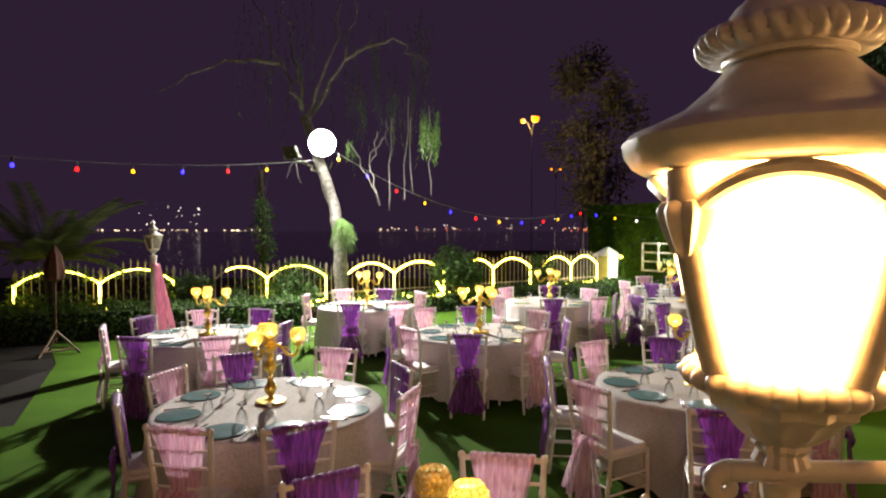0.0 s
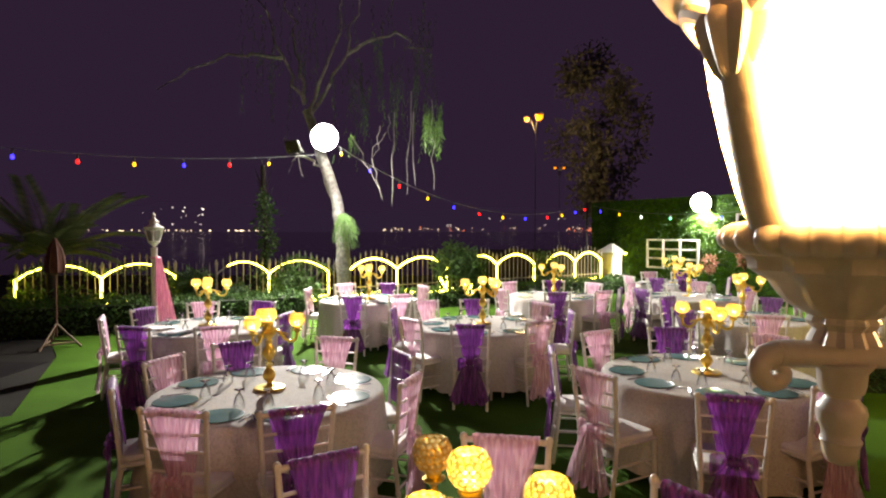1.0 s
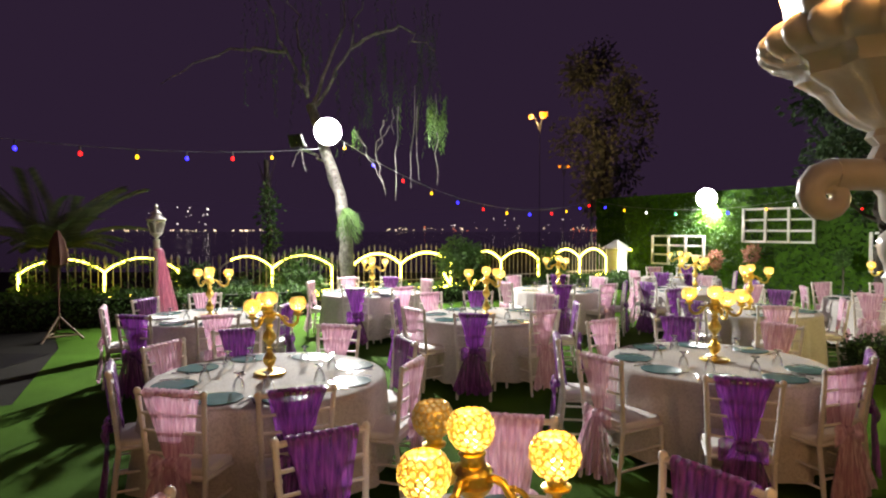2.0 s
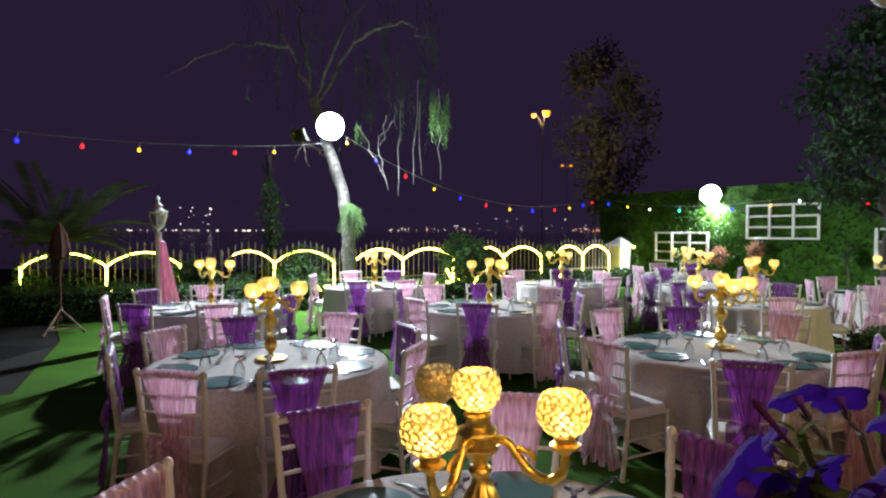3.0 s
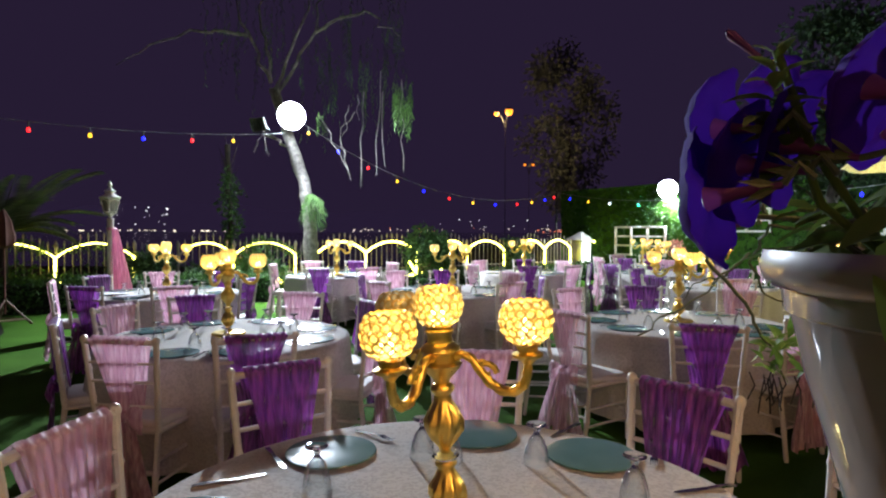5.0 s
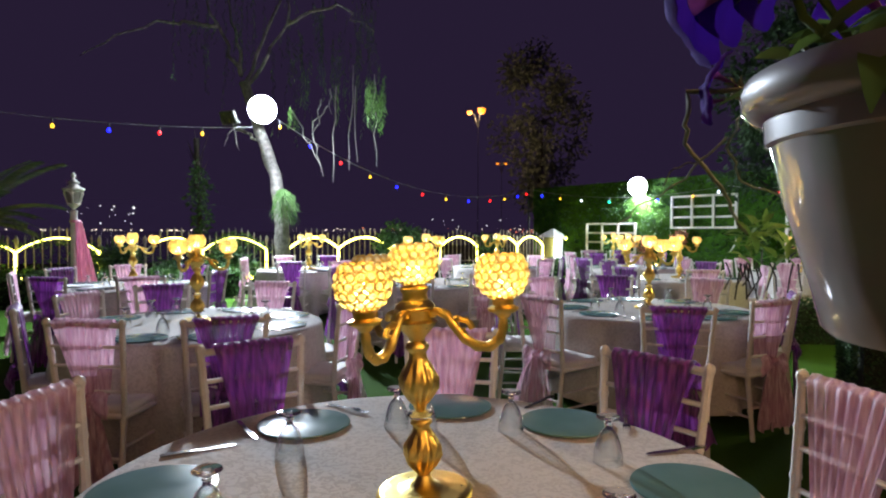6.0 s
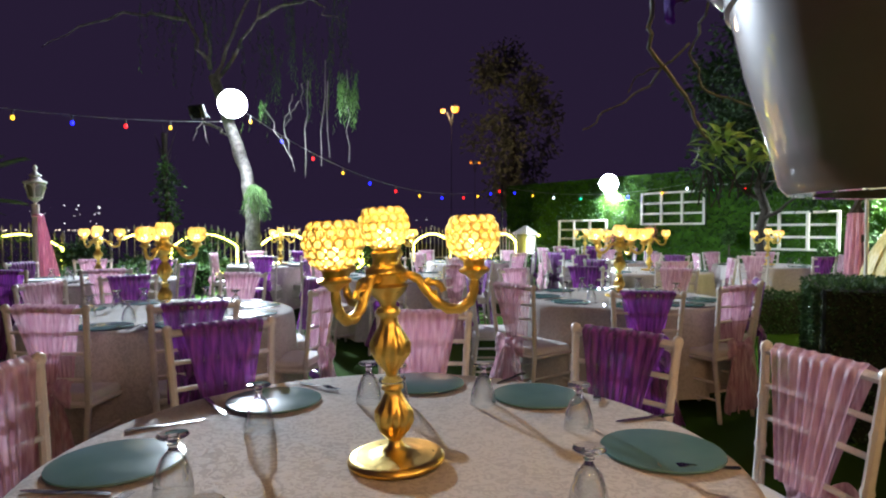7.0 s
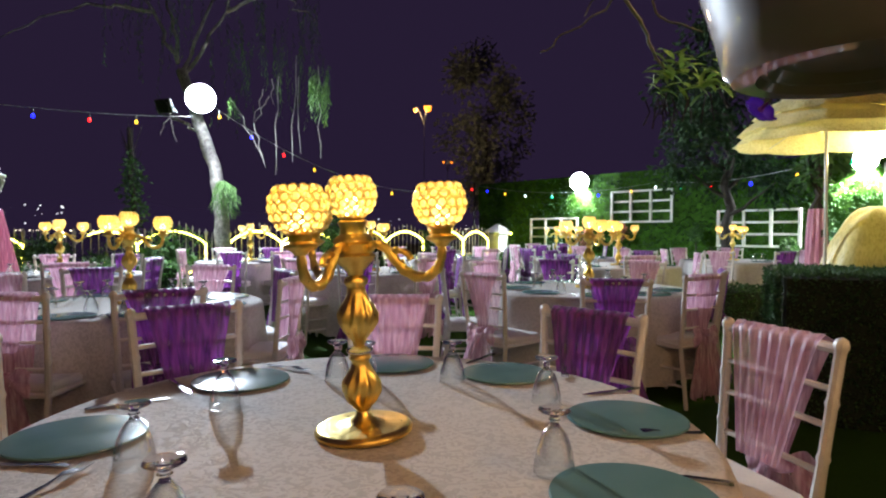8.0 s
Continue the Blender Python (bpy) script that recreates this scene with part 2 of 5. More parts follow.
DARK_CANVAS = surface("rust_canvas", (0.06, 0.018, 0.012), (0.1, 0.035, 0.022), 0.95)
BLACK_METAL = surface("black_metal", (0.02, 0.02, 0.02), (0.05, 0.05, 0.05), 0.5, metal=0.6)
WIRE = surface("string_wire", (0.2, 0.2, 0.21), (0.3, 0.3, 0.32), 0.7)
PALE_TWIG = surface("bare_twig", (0.12, 0.105, 0.1), (0.26, 0.235, 0.22), 0.85, scale=9, fine=60)
SOCKET = surface("bulb_socket", (0.05, 0.05, 0.05), (0.1, 0.1, 0.1), 0.6)
HAZED_HILL = surface("hazed_hill", (0.006, 0.005, 0.008), (0.012, 0.01, 0.014), 1.0, scale=0.01, fine=0.2, bump=0.0)
# faint emission stands in for the night haze over the hills
HAZED_HILL.node_tree.nodes["Principled BSDF"].inputs["Emission Color"].default_value = (0.0085, 0.005, 0.0132, 1)
HAZED_HILL.node_tree.nodes["Principled BSDF"].inputs["Emission Strength"].default_value = 1.0
WATER = surface("night_water", (0.006, 0.006, 0.01), (0.012, 0.011, 0.016), 0.12, scale=0.05, fine=1.0, bump=0.0)

# crystal beads: light passes through, glossy outside
CRYSTAL, _nt, _b, _out = shader("crystal_beads")
_b.inputs["Base Color"].default_value = (0.9, 0.82, 0.55, 1)
_b.inputs["Roughness"].default_value = 0.12
_tl = _nt.nodes.new("ShaderNodeBsdfTranslucent")
_tl.inputs["Color"].default_value = (0.97, 0.87, 0.56, 1)
_tr = _nt.nodes.new("ShaderNodeBsdfTransparent")
_m1 = add(_nt, "ShaderNodeMixShader", Fac=0.62)
_m2 = add(_nt, "ShaderNodeMixShader", Fac=0.12)
_nt.links.new(_b.outputs[0], _m1.inputs[1])
_nt.links.new(_tl.outputs[0], _m1.inputs[2])
_nt.links.new(_m1.outputs[0], _m2.inputs[1])
_nt.links.new(_tr.outputs[0], _m2.inputs[2])
_nt.links.new(_m2.outputs[0], _out.inputs["Surface"])

# ---- mesh helpers ----


class Mesh:
    def __init__(self):
        self.v, self.f = [], []

    def take(self, verts, faces):
        n = len(self.v)
        self.v.extend(tuple(p) for p in verts)
        self.f.extend(tuple(i + n for i in f) for f in faces)
        return self

    def box(self, x0, y0, z0, x1, y1, z1, bevel=0.0):
        b = min(bevel, (x1 - x0) / 3, (y1 - y0) / 3, (z1 - z0) / 3)
        if b <= 0:
            vs = [(x, y, z) for z in (z0, z1) for y in (y0, y1) for x in (x0, x1)]
            return self.take(vs, [(0, 2, 3, 1), (4, 5, 7, 6), (0, 1, 5, 4), (2, 6, 7, 3), (0, 4, 6, 2), (1, 3, 7, 5)])
        rings = []
        for z, i in ((z0, b), (z0 + b, 0), (z1 - b, 0), (z1, b)):
            rings.append([(x0 + i + b * 0, y0 + b + i * 0.5, z), (x0 + b + i * 0.5, y0 + i, z), (x1 - b - i * 0.5, y0 + i, z), (x1 - i, y0 + b + i * 0.5, z),
                          (x1 - i, y1 - b - i * 0.5, z), (x1 - b - i * 0.5, y1 - i, z), (x0 + b + i * 0.5, y1 - i, z), (x0 + i, y1 - b - i * 0.5, z)])
        return self.loft(rings, True, True)

    def loft(self, rings, cap0=False, cap1=False, closed=True):
        n = len(rings[0])
        vs = [p for r in rings for p in r]
        fs = []
        for k in range(len(rings) - 1):
            for i in range(n if closed else n - 1):
                j = (i + 1) % n
                fs.append((k * n + i, k * n + j, (k + 1) * n + j, (k + 1) * n + i))
        if cap0:
            fs.append(tuple(range(n - 1, -1, -1)))
        if cap1:
            fs.append(tuple(range((len(rings) - 1) * n, len(rings) * n)))
        return self.take(vs, fs)

    def lathe(self, profile, seg=24, at=(0, 0, 0), lobes=0, depth=0.0):
        rings = []
        for r, z in profile:
            r = max(r, 0.0004)
            rings.append([(at[0] + r * (1 + depth * math.cos(lobes * a)) * math.cos(a), at[1] + r * (1 + depth * math.cos(lobes * a)) * math.sin(a), at[2] + z)
                          for a in (2 * math.pi * i / seg for i in range(seg))])
        return self.loft(rings, True, True)

    def tube(self, pts, radius, seg=8, cap=True):
        pts = [Vector(p) for p in pts]
        rad = radius if isinstance(radius, (list, tuple)) else [radius] * len(pts)
        rings, side = [], None
        for k, p in enumerate(pts):
            d = (pts[min(k + 1, len(pts) - 1)] - pts[max(k - 1, 0)])
            d = d.normalized() if d.length > 1e-9 else Vector((0, 0, 1))
            if side is None:
                side = d.orthogonal().normalized()
            side = side - d * side.dot(d)
            side = side.normalized() if side.length > 1e-6 else d.orthogonal().normalized()
            up = d.cross(side)
            rings.append([tuple(p + rad[k] * (math.cos(a) * side + math.sin(a) * up)) for a in (2 * math.pi * i / seg for i in range(seg))])
        return self.loft(rings, cap, cap)

    def sheet(self, grid):
        rows, cols = len(grid), len(grid[0])
        vs = [p for r in grid for p in r]
        return self.take(vs, [(i * cols + j, i * cols + j + 1, (i + 1) * cols + j + 1, (i + 1) * cols + j) for i in range(rows - 1) for j in range(cols - 1)])

    def leaf(self, at, way, across, length, width, fold=0.2):
        at, way = Vector(at), Vector(way).normalized()
        across = Vector(across)
        across = (across - way * across.dot(way))
        across = across.normalized() if across.length > 1e-6 else way.orthogonal().normalized()
        n = way.cross(across)
        mid, tip = at + way * length * 0.5 + n * width * fold, at + way * length
        return self.take([at, mid + across * width * 0.5 - n * width * fold, tip, mid - across * width * 0.5 - n * width * fold, mid], [(0, 1, 4), (1, 2, 4), (2, 3, 4), (3, 0, 4)])

    def blade(self, at, way, up, length, width, droop=0.4):
        """A broad ovate leaf, cupped along its midrib and bending over towards its tip."""
        at, way, up = Vector(at), Vector(way).normalized(), Vector(up)
        across = way.cross(up)
        across = across.normalized() if across.length > 1e-6 else way.orthogonal().normalized()
        n = across.cross(way)
        rows = []
        for u, w in ((0.0, 0.12), (0.18, 0.62), (0.42, 1.0), (0.7, 0.78), (0.9, 0.36), (1.0, 0.04)):
            mid = at + way * length * u * (1 - 0.18 * droop * u) - n * length * droop * u * u
            half = across * width * 0.5 * w
            rows.append([tuple(mid - half + n * width * 0.16 * w), tuple(mid), tuple(mid + half + n * width * 0.16 * w)])
        return self.sheet(rows)

    def done(self, name, smooth=True, angle=40):
        me = bpy.data.meshes.new(name)
        me.from_pydata(self.v, [], self.f)
        me.validate()
        me.update()
        if smooth:
            me.polygons.foreach_set("use_smooth", [True] * len(me.polygons))
            me.set_sharp_from_angle(angle=radians(angle))
        return me


def part(name, m, material, parent, label="", smooth=True, angle=40):
    me = m if isinstance(m, bpy.types.Mesh) else m.done(name, smooth, angle)
    if not me.materials:
        me.materials.append(material)
    ob = new(name, me)
    ob.parent = parent
    if label:
        tagged(ob, label)
    return ob


def thing(name, label, category, group="", kind="", at=None):
    ob = new(name)
    ob.empty_display_size = 0.1
    if at is not None:
        ob.matrix_basis = at
    return tagged(ob, label, category, group, kind)


def solid(name, m, material, label, category, group="", kind="", at=None, smooth=True):
    me = m if isinstance(m, bpy.types.Mesh) else m.done(name, smooth)
    if not me.materials:
        me.materials.append(material)
    ob = new(name, me)
    if at is not None:
        ob.matrix_basis = at
    return tagged(ob, label, category, group, kind)


rnd = random.Random(7)


def rand_dir(r=rnd):
    while True:
        v = Vector((r.uniform(-1, 1), r.uniform(-1, 1), r.uniform(-1, 1)))
        if 0.05 < v.length < 1:
            return v.normalized()


def clump(m, centre, size, count, leaf_len, leaf_w, r, hollow=0.5, droop=0.0):
    """Small leaves spread through an uneven ball, denser towards its outside."""
    c = Vector(centre)
    for _ in range(count):
        d = rand_dir(r)
        k = hollow + (1 - hollow) * r.random()
        k *= 0.8 + 0.35 * noise.noise(d * 2.3 + c)
        p = c + Vector((d.x * size[0], d.y * size[1], d.z * size[2])) * k
        way = (d + rand_dir(r) * 0.9 + Vector((0, 0, -droop))).normalized()
        m.leaf(p, way, rand_dir(r), leaf_len * r.uniform(0.6, 1.3), leaf_w * r.uniform(0.7, 1.2))
    return m


# ---- ground, water, far shore ----
g = Mesh()
ring = [(3500 * math.cos(a), 3500 * math.sin(a), 0) for a in (2 * math.pi * i / 48 for i in range(48))]
g.take(ring, [tuple(range(48))])
solid("ground", g, EARTH, "dark bare earth of the garden running out into the night", "ground", kind="structure", smooth=False)

g = Mesh()
g.take([(-1500, 26, 0.05), (0, 26, 0.05), (4, 62, 0.05), (1500, 62, 0.05), (2600, 1900, 0.05), (-2600, 1900, 0.05)], [(0, 1, 2, 3, 4, 5)])
solid("water", g, WATER, "dark strait of water beyond the garden fence", "water", kind="structure", smooth=False)

g = Mesh()
hillr = random.Random(5)
low, high = [], []
for i in range(81):
    x = -2600 + i * 65
    hgt = 40 + 70 * max(0, math.exp(-((x + 900) / 420) ** 2)) + 50 * math.exp(-((x - 300) / 600) ** 2) + hillr.uniform(-6, 6)
    low.append((x, 1900, -1))
    high.append((x, 2150, hgt))
g.loft([low, high, [(x, y + 500, -1) for x, y, z in high]], closed=False)
solid("backdrop_hills", g, HAZED_HILL, "dark hills on the far shore at night", "hills", kind="structure")


def town(name, colour, strength, spots, seed):
    r = random.Random(seed)
    m = Mesh()
    for x0, x1, z0, z1, n, s in spots:
        for _ in range(n):
            x, z, k = r.uniform(x0, x1), r.uniform(z0, z1), s * r.uniform(0.25, 0.8)
            m.box(x - k, 1890 - k, z - k + 2, x + k, 1890 + k, z + k + 2)
    return solid(name, m, glowing(name + "_glow", colour, strength), "tiny lit windows and lamps along the far shore", "city lights", kind="stuff", smooth=False)


town("shore_lights", (1.0, 0.85, 0.6), 1.6, [(-1250, -560, 0, 3, 46, 1.6), (-700, -560, 0, 2, 10, 2.0), (-300, 500, 2, 10, 30, 1.6)], 3)
town("hill_lights", (0.95, 0.93, 0.9), 1.5, [(-980, -760, 16, 80, 17, 1.6), (-900, -780, 70, 78, 3, 2.4), (-20, 520, 12, 40, 16, 1.5)], 4)
town("red_shore_lights", (1.0, 0.25, 0.1), 1.2, [(380, 490, 0, 8, 12, 2.0), (-300, 300, 0, 12, 6, 1.5)], 6)

# lawn and the very dark ground patch beside it
g = Mesh()
lawn = [(-4.6, 6.35), (-8.2, 4.4), (-8.2, -6.0), (14.0, -6.0), (14.0, 7.2), (7.4, 18.2), (5.9, 19.8), (0.0, 15.9), (-3.0, 13.9), (-6.4, 12.2), (-7.6, 11.4), (-6.1, 9.36)]
g.take([(x, y, 0.012) for x, y in lawn], [tuple(range(len(lawn)))])
solid("lawn", g, TURF, "short green artificial turf lawn with soft tufts", "lawn", kind="structure", smooth=False)
g = Mesh()
g.box(-12.0, 3.0, 0.0, -6.0, 9.0, 0.006)
solid("pavement", g, DARK_PATCH, "very dark patch of ground beside the lawn", "pavement", kind="structure", smooth=False)

# unseen wall added behind the garden; its ochre bounces warm light onto the tables
solid("wall_south", Mesh().box(-9.0, -3.6, 0.0, 12.0, -3.3, 4.2), OCHRE_BOUNCE, "unseen plain ochre wall added behind the tables to bounce warm light", "wall", kind="structure", smooth=False)

# ---- green wall with white lattice frames ----
WALL_D = Vector((0.5, -0.866, 0))
WALL_YAW = math.degrees(math.atan2(WALL_D.y, WALL_D.x))


def on_wall(s, off=0.0, z=0.0):
    """s metres along the wall from the first frame's middle; off: metres out into the garden."""
    p = Vector((7.38, 18.95, z)) + WALL_D * s
    n = Vector((-0.866, -0.5, 0))
    return p + n * off


g = Mesh()
wr = random.Random(12)
cols, rows_ = 120, 22
grid = []
for j in range(rows_ + 1):
    row = []
    for i in range(cols + 1):
        row.append((-3.6 + i * 20.6 / cols, -0.16 + wr.uniform(-0.035, 0.035), j * 3.05 / rows_))
    grid.append(row)
g.sheet(grid)
g.box(-3.6, -0.08, 0.0, 17.0, 0.14, 3.02)
wall = solid("wall_east", g, GREEN_WALL, "tall garden wall clad with green artificial boxwood", "wall", kind="structure",
             at=Matrix.Translation(on_wall(0)) @ pose(0, 0, 0, 0, 0, WALL_YAW))
g = Mesh()
for _ in range(9000):
    x, z = wr.uniform(-3.5, 14.5), wr.uniform(0.02, 3.03)
    g.leaf((x, -0.15, z), (wr.uniform(-1, 1), -0.8, wr.uniform(-1, 0.8)), rand_dir(wr), 0.09, 0.06)
part("wall_leaves", g, BOXWOOD, wall, smooth=False)


def lattice(s, z0, wide=2.0, tall=0.95):
    """White wooden frame hung on the wall: three bays, crossed by two bars."""
    m = thing("lattice_frame", "white painted wooden lattice frame hung on the green wall", "lattice frame", "frames on the green wall",
              at=Matrix.Translation(on_wall(s, 0.2, z0)) @ pose(0, 0, 0, 0, 0, WALL_YAW))
    b = 0.075
    for k in range(4):
        x = -wide / 2 + k * (wide - b) / 3
        part("upright", Mesh().box(x, -0.03, 0, x + b, 0.03, tall, 0.006), WHITE_WOOD, m)
    for k in range(4):
        z = k * (tall - b * 0.75) / 3
        for q in range(3):
            x = -wide / 2 + q * (wide - b) / 3 + b
            part("crossbar", Mesh().box(x, -0.022, z, x + (wide - b) / 3 - b, 0.022, z + b * 0.75, 0.005), WHITE_WOOD, m)
    return m


for s, z in ((0.0, 0.79), (3.2, 1.55), (6.42, 0.9), (10.0, 1.82)):
    lattice(s, z)


def topiary(s, off, height, material, label, width=0.26):
    p = on_wall(s, off)
    m = thing("topiary_plant", label, "potted plant", "plants along the green wall", at=Matrix.Translation(p))
    part("pot", Mesh().lathe([(0.1, 0.0), (0.15, 0.24), (0.165, 0.25), (0.165, 0.28), (0.14, 0.28), (0.13, 0.2)], 16), CAST_WHITE, m)
    part("trunk", Mesh().tube([(0, 0, 0.2), (0.01, 0, height * 0.5), (0, 0, height)], 0.018, 6), DARK_BARK, m)
    r = random.Random(int(s * 10) + 3)
    part("crown", clump(Mesh(), (0, 0, height), (width, width, width * 1.35), 260, 0.09, 0.06, r), material, m, smooth=False)


topiary(0.35, 0.55, 1.0, GARDEN_LEAF, "round green topiary in a white pot by the green wall")
topiary(1.65, 0.6, 1.05, RED_LEAF, "red flowering topiary in a white pot by the green wall")
topiary(2.75, 0.6, 1.25, RED_LEAF, "red and pink flowering topiary in a white pot by the wall", 0.24)
topiary(5.0, 0.5, 1.2, GARDEN_LEAF, "slim green potted shrub by the green wall", 0.18)
topiary(7.3, 0.6, 0.9, GARDEN_LEAF, "small round green shrub in a white pot by the wall", 0.2)
topiary(8.2, 0.7, 1.05, BOXWOOD, "leafy green climber in a white pot by the wall", 0.26)


def floodlight(at, aim, lens, label, lit=True, dome=0.012):
    """A floodlight housing with cooling fins, bracket and round lens."""
    m = thing("floodlight", label, "floodlight", "floodlights", at=look(at, aim))
    part("housing", Mesh().box(-0.2, -0.15, 0.03, 0.2, 0.15, 0.1, 0.02), BLACK_METAL, m)
    for k in range(5):
        part("fin", Mesh().box(-0.16 + k * 0.075, -0.12, 0.1, -0.145 + k * 0.075, 0.12, 0.14), BLACK_METAL, m)
    part("bracket", Mesh().tube([(-0.22, 0, 0.05), (-0.24, -0.16, 0.08), (0, -0.22, 0.12), (0.24, -0.16, 0.08), (0.22, 0, 0.05)], 0.014, 6), BLACK_METAL, m)
    # black disc added to block the lens's light from what stands behind
    part("reflector", Mesh().lathe([(0.0, 0.05), (lens * 0.6, 0.05), (lens + 0.012, 0.034), (lens + 0.015, 0.012), (lens + 0.004, 0.012), (lens + 0.002, 0.032), (0.0, 0.032)][::-1], 28), BLACK_METAL, m)
    # lit lenses are oversized: the lamp's glare is built into their shape
    part("lens", Mesh().lathe([(0.0, 0.012 - dome), (lens * 0.4, 0.012 - dome * 0.9), (lens * 0.7, 0.012 - dome * 0.7), (lens * 0.9, 0.012 - dome * 0.4), (lens, 0.012), (lens, 0.028)], 28), FLOOD_GLOW if lit else GLASS, m, "bright lit lens, widened to show its glare" if lit else "unlit glass lens")
    return m


floodlight((FLOOD_TREE[0], FLOOD_TREE[1] + 0.24, FLOOD_TREE[2]), (0.2, 2.0, 1.4), 0.31, "glaring cool white floodlight fixed on the willow trunk", dome=0.2)
floodlight((-3.5, 13.75, 3.92), (-6.5, 8.0, 0.5), 0.13, "small floodlight housing on a willow branch", lit=False)
floodlight(tuple(on_wall(1.2, 0.42, 2.84)), (0.5, 2.0, 1.3), 0.27, "glaring white floodlight mounted above the green wall")
floodlight(tuple(on_wall(8.7, 0.42, 2.84)), (1.5, 1.0, 1.0), 0.24, "glaring white floodlight mounted high on the wall")

# ---- fence with lit arches ----


def fence_y(x):
    return 16.8 + 0.66 * x if x > -3.2 else 14.69 + 0.47 * (x + 3.2)


FENCE_RUNS = [(-8.71, -7.33, -6.03), (-5.25, -4.17, -2.88), (-2.41, -1.25, 0.09), (0.62, 1.59, 2.82), (3.28, 4.32, 5.36)]


def fence_panel(x0, x1, x2, lit0, glow):
    m = thing("iron_fence", "white wrought iron fence panel with arches outlined in yellow light rope", "fence", "fence panels")
    for a, b in ((x0, x1), (x1, x2)):
        n = max(8, round((b - a) / 0.13))
        for k in range(1, n):
            u = k / n
            x = a + (b - a) * u
            y = fence_y(x)
            top = 1.1 + 0.26 * math.sin(math.pi * u)
            part("picket", Mesh().tube([(x, y, 0.1), (x, y, top), (x, y, top + 0.05), (x, y, top + 0.08), (x, y, top + 0.17)], [0.012, 0.012, 0.012, 0.024, 0.002], 6), FENCE_PAINT, m)
        for z in (0.22, 0.55):
            part("rail", Mesh().tube([(a, fence_y(a), z), (b, fence_y(b), z)], 0.016, 6), FENCE_PAINT, m)
        arch = [(a + (b - a) * k / 14, fence_y(a + (b - a) * k / 14) - 0.03, 0.98 + 0.3 * math.sin(math.pi * k / 14) ** 0.8) for k in range(15)]
        part("arch_rail", Mesh().tube([(x, y + 0.03, z) for x, y, z in arch], 0.018, 6), FENCE_PAINT, m)
        if glow == "full":
            part("light_rope", Mesh().tube(arch, 0.024, 6), LED_ROPE, m, "glowing yellow light rope")
        else:
            r = random.Random(int(a * 100))
            k = 0
            while k < 14:
                step = r.choice((1, 1, 2))
                if r.random() < 0.93:
                    part("light_rope", Mesh().tube([tuple(Vector(arch[k]).lerp(Vector(arch[min(k + step, 14)]), 0.03)), tuple(Vector(arch[k]).lerp(Vector(arch[min(k + step, 14)]), 0.93))], 0.015, 6), LED_ROPE, m, "glowing yellow light rope")
                k += step
    for x in (x0, x1, x2):
        y = fence_y(x)
        part("post", Mesh().tube([(x, y, 0), (x, y, 1.15), (x, y, 1.2), (x, y, 1.26), (x, y, 1.34)], [0.028, 0.028, 0.04, 0.04, 0.004], 8), FENCE_PAINT, m)
        if x != x0 or lit0:
            part("light_rope", Mesh().tube([(x, y - 0.045, 0.42), (x, y - 0.045, 1.0)], 0.024, 6), LED_ROPE, m, "glowing yellow light rope")
    return m


for k, (a, b, c) in enumerate(FENCE_RUNS):
    fence_panel(a, b, c, k in (0, 2), ("part", "part", "full", "full", "full")[k])
# links between panels, mostly overgrown
for a, b in ((-6.03, -5.25), (-2.88, -2.41), (0.09, 0.62), (2.82, 3.28)):
    m = thing("iron_fence", "short white iron fence link between panels, half overgrown", "fence", "fence links")
    n = max(3, round((b - a) / 0.13))
    for k in range(n + 1):
        x = a + (b - a) * k / n
        part("picket", Mesh().tube([(x, fence_y(x), 0.1), (x, fence_y(x), 1.15), (x, fence_y(x), 1.28)], [0.012, 0.012, 0.002], 6), FENCE_PAINT, m)
    part("rail", Mesh().tube([(a, fence_y(a), 0.55), (b, fence_y(b), 0.55)], 0.016, 6), FENCE_PAINT, m)


def loose_rope(pts, label):
    solid("light_rope", Mesh().tube(pts, 0.028, 6), LED_ROPE, label, "light rope", "loose light ropes")


loose_rope([(-8.75, 12.0, 0.42), (-8.4, 12.1, 0.44), (-8.1, 12.2, 0.47)], "yellow light rope end lying on the hedge")
loose_rope([(-1.0, 15.4, 0.42), (-0.5, 15.55, 0.36), (0.0, 15.7, 0.42), (0.3, 15.8, 0.2), (0.62, 15.9, 0.3), (0.75, 16.0, 0.55)], "yellow light rope wound loosely through a bush")
loose_rope([(-0.1, 15.9, 0.75), (0.05, 15.85, 0.5), (0.15, 15.8, 0.25)], "yellow light rope hanging down a bush")
loose_rope([(3.35, 18.85, 0.44), (4.2, 19.45, 0.38), (5.3, 20.15, 0.42)], "yellow light rope along the fence foot")
loose_rope([(-4.2, 14.0, 0.4), (-3.5, 14.35, 0.38), (-2.95, 14.7, 0.4)], "yellow light rope along the fence foot")
loose_rope([(-2.4, 15.0, 0.42), (-1.9, 15.3, 0.4), (-1.5, 15.6, 0.42)], "yellow light rope along the fence foot")
m = Mesh()
lr = random.Random(31)
for _ in range(150):
    x = lr.uniform(-8.8, 0.8)
    if -6.0 < x < -5.3:
        continue
    y, z = fence_y(x) - lr.uniform(0.5, 1.0), lr.uniform(0.34, 0.5)
    m.box(x - 0.015, y - 0.015, z, x + 0.015, y + 0.015, z + 0.03)
solid("fairy_lights", m, LED_ROPE, "scattered yellow fairy lights in the hedge", "fairy lights", kind="stuff", smooth=False)

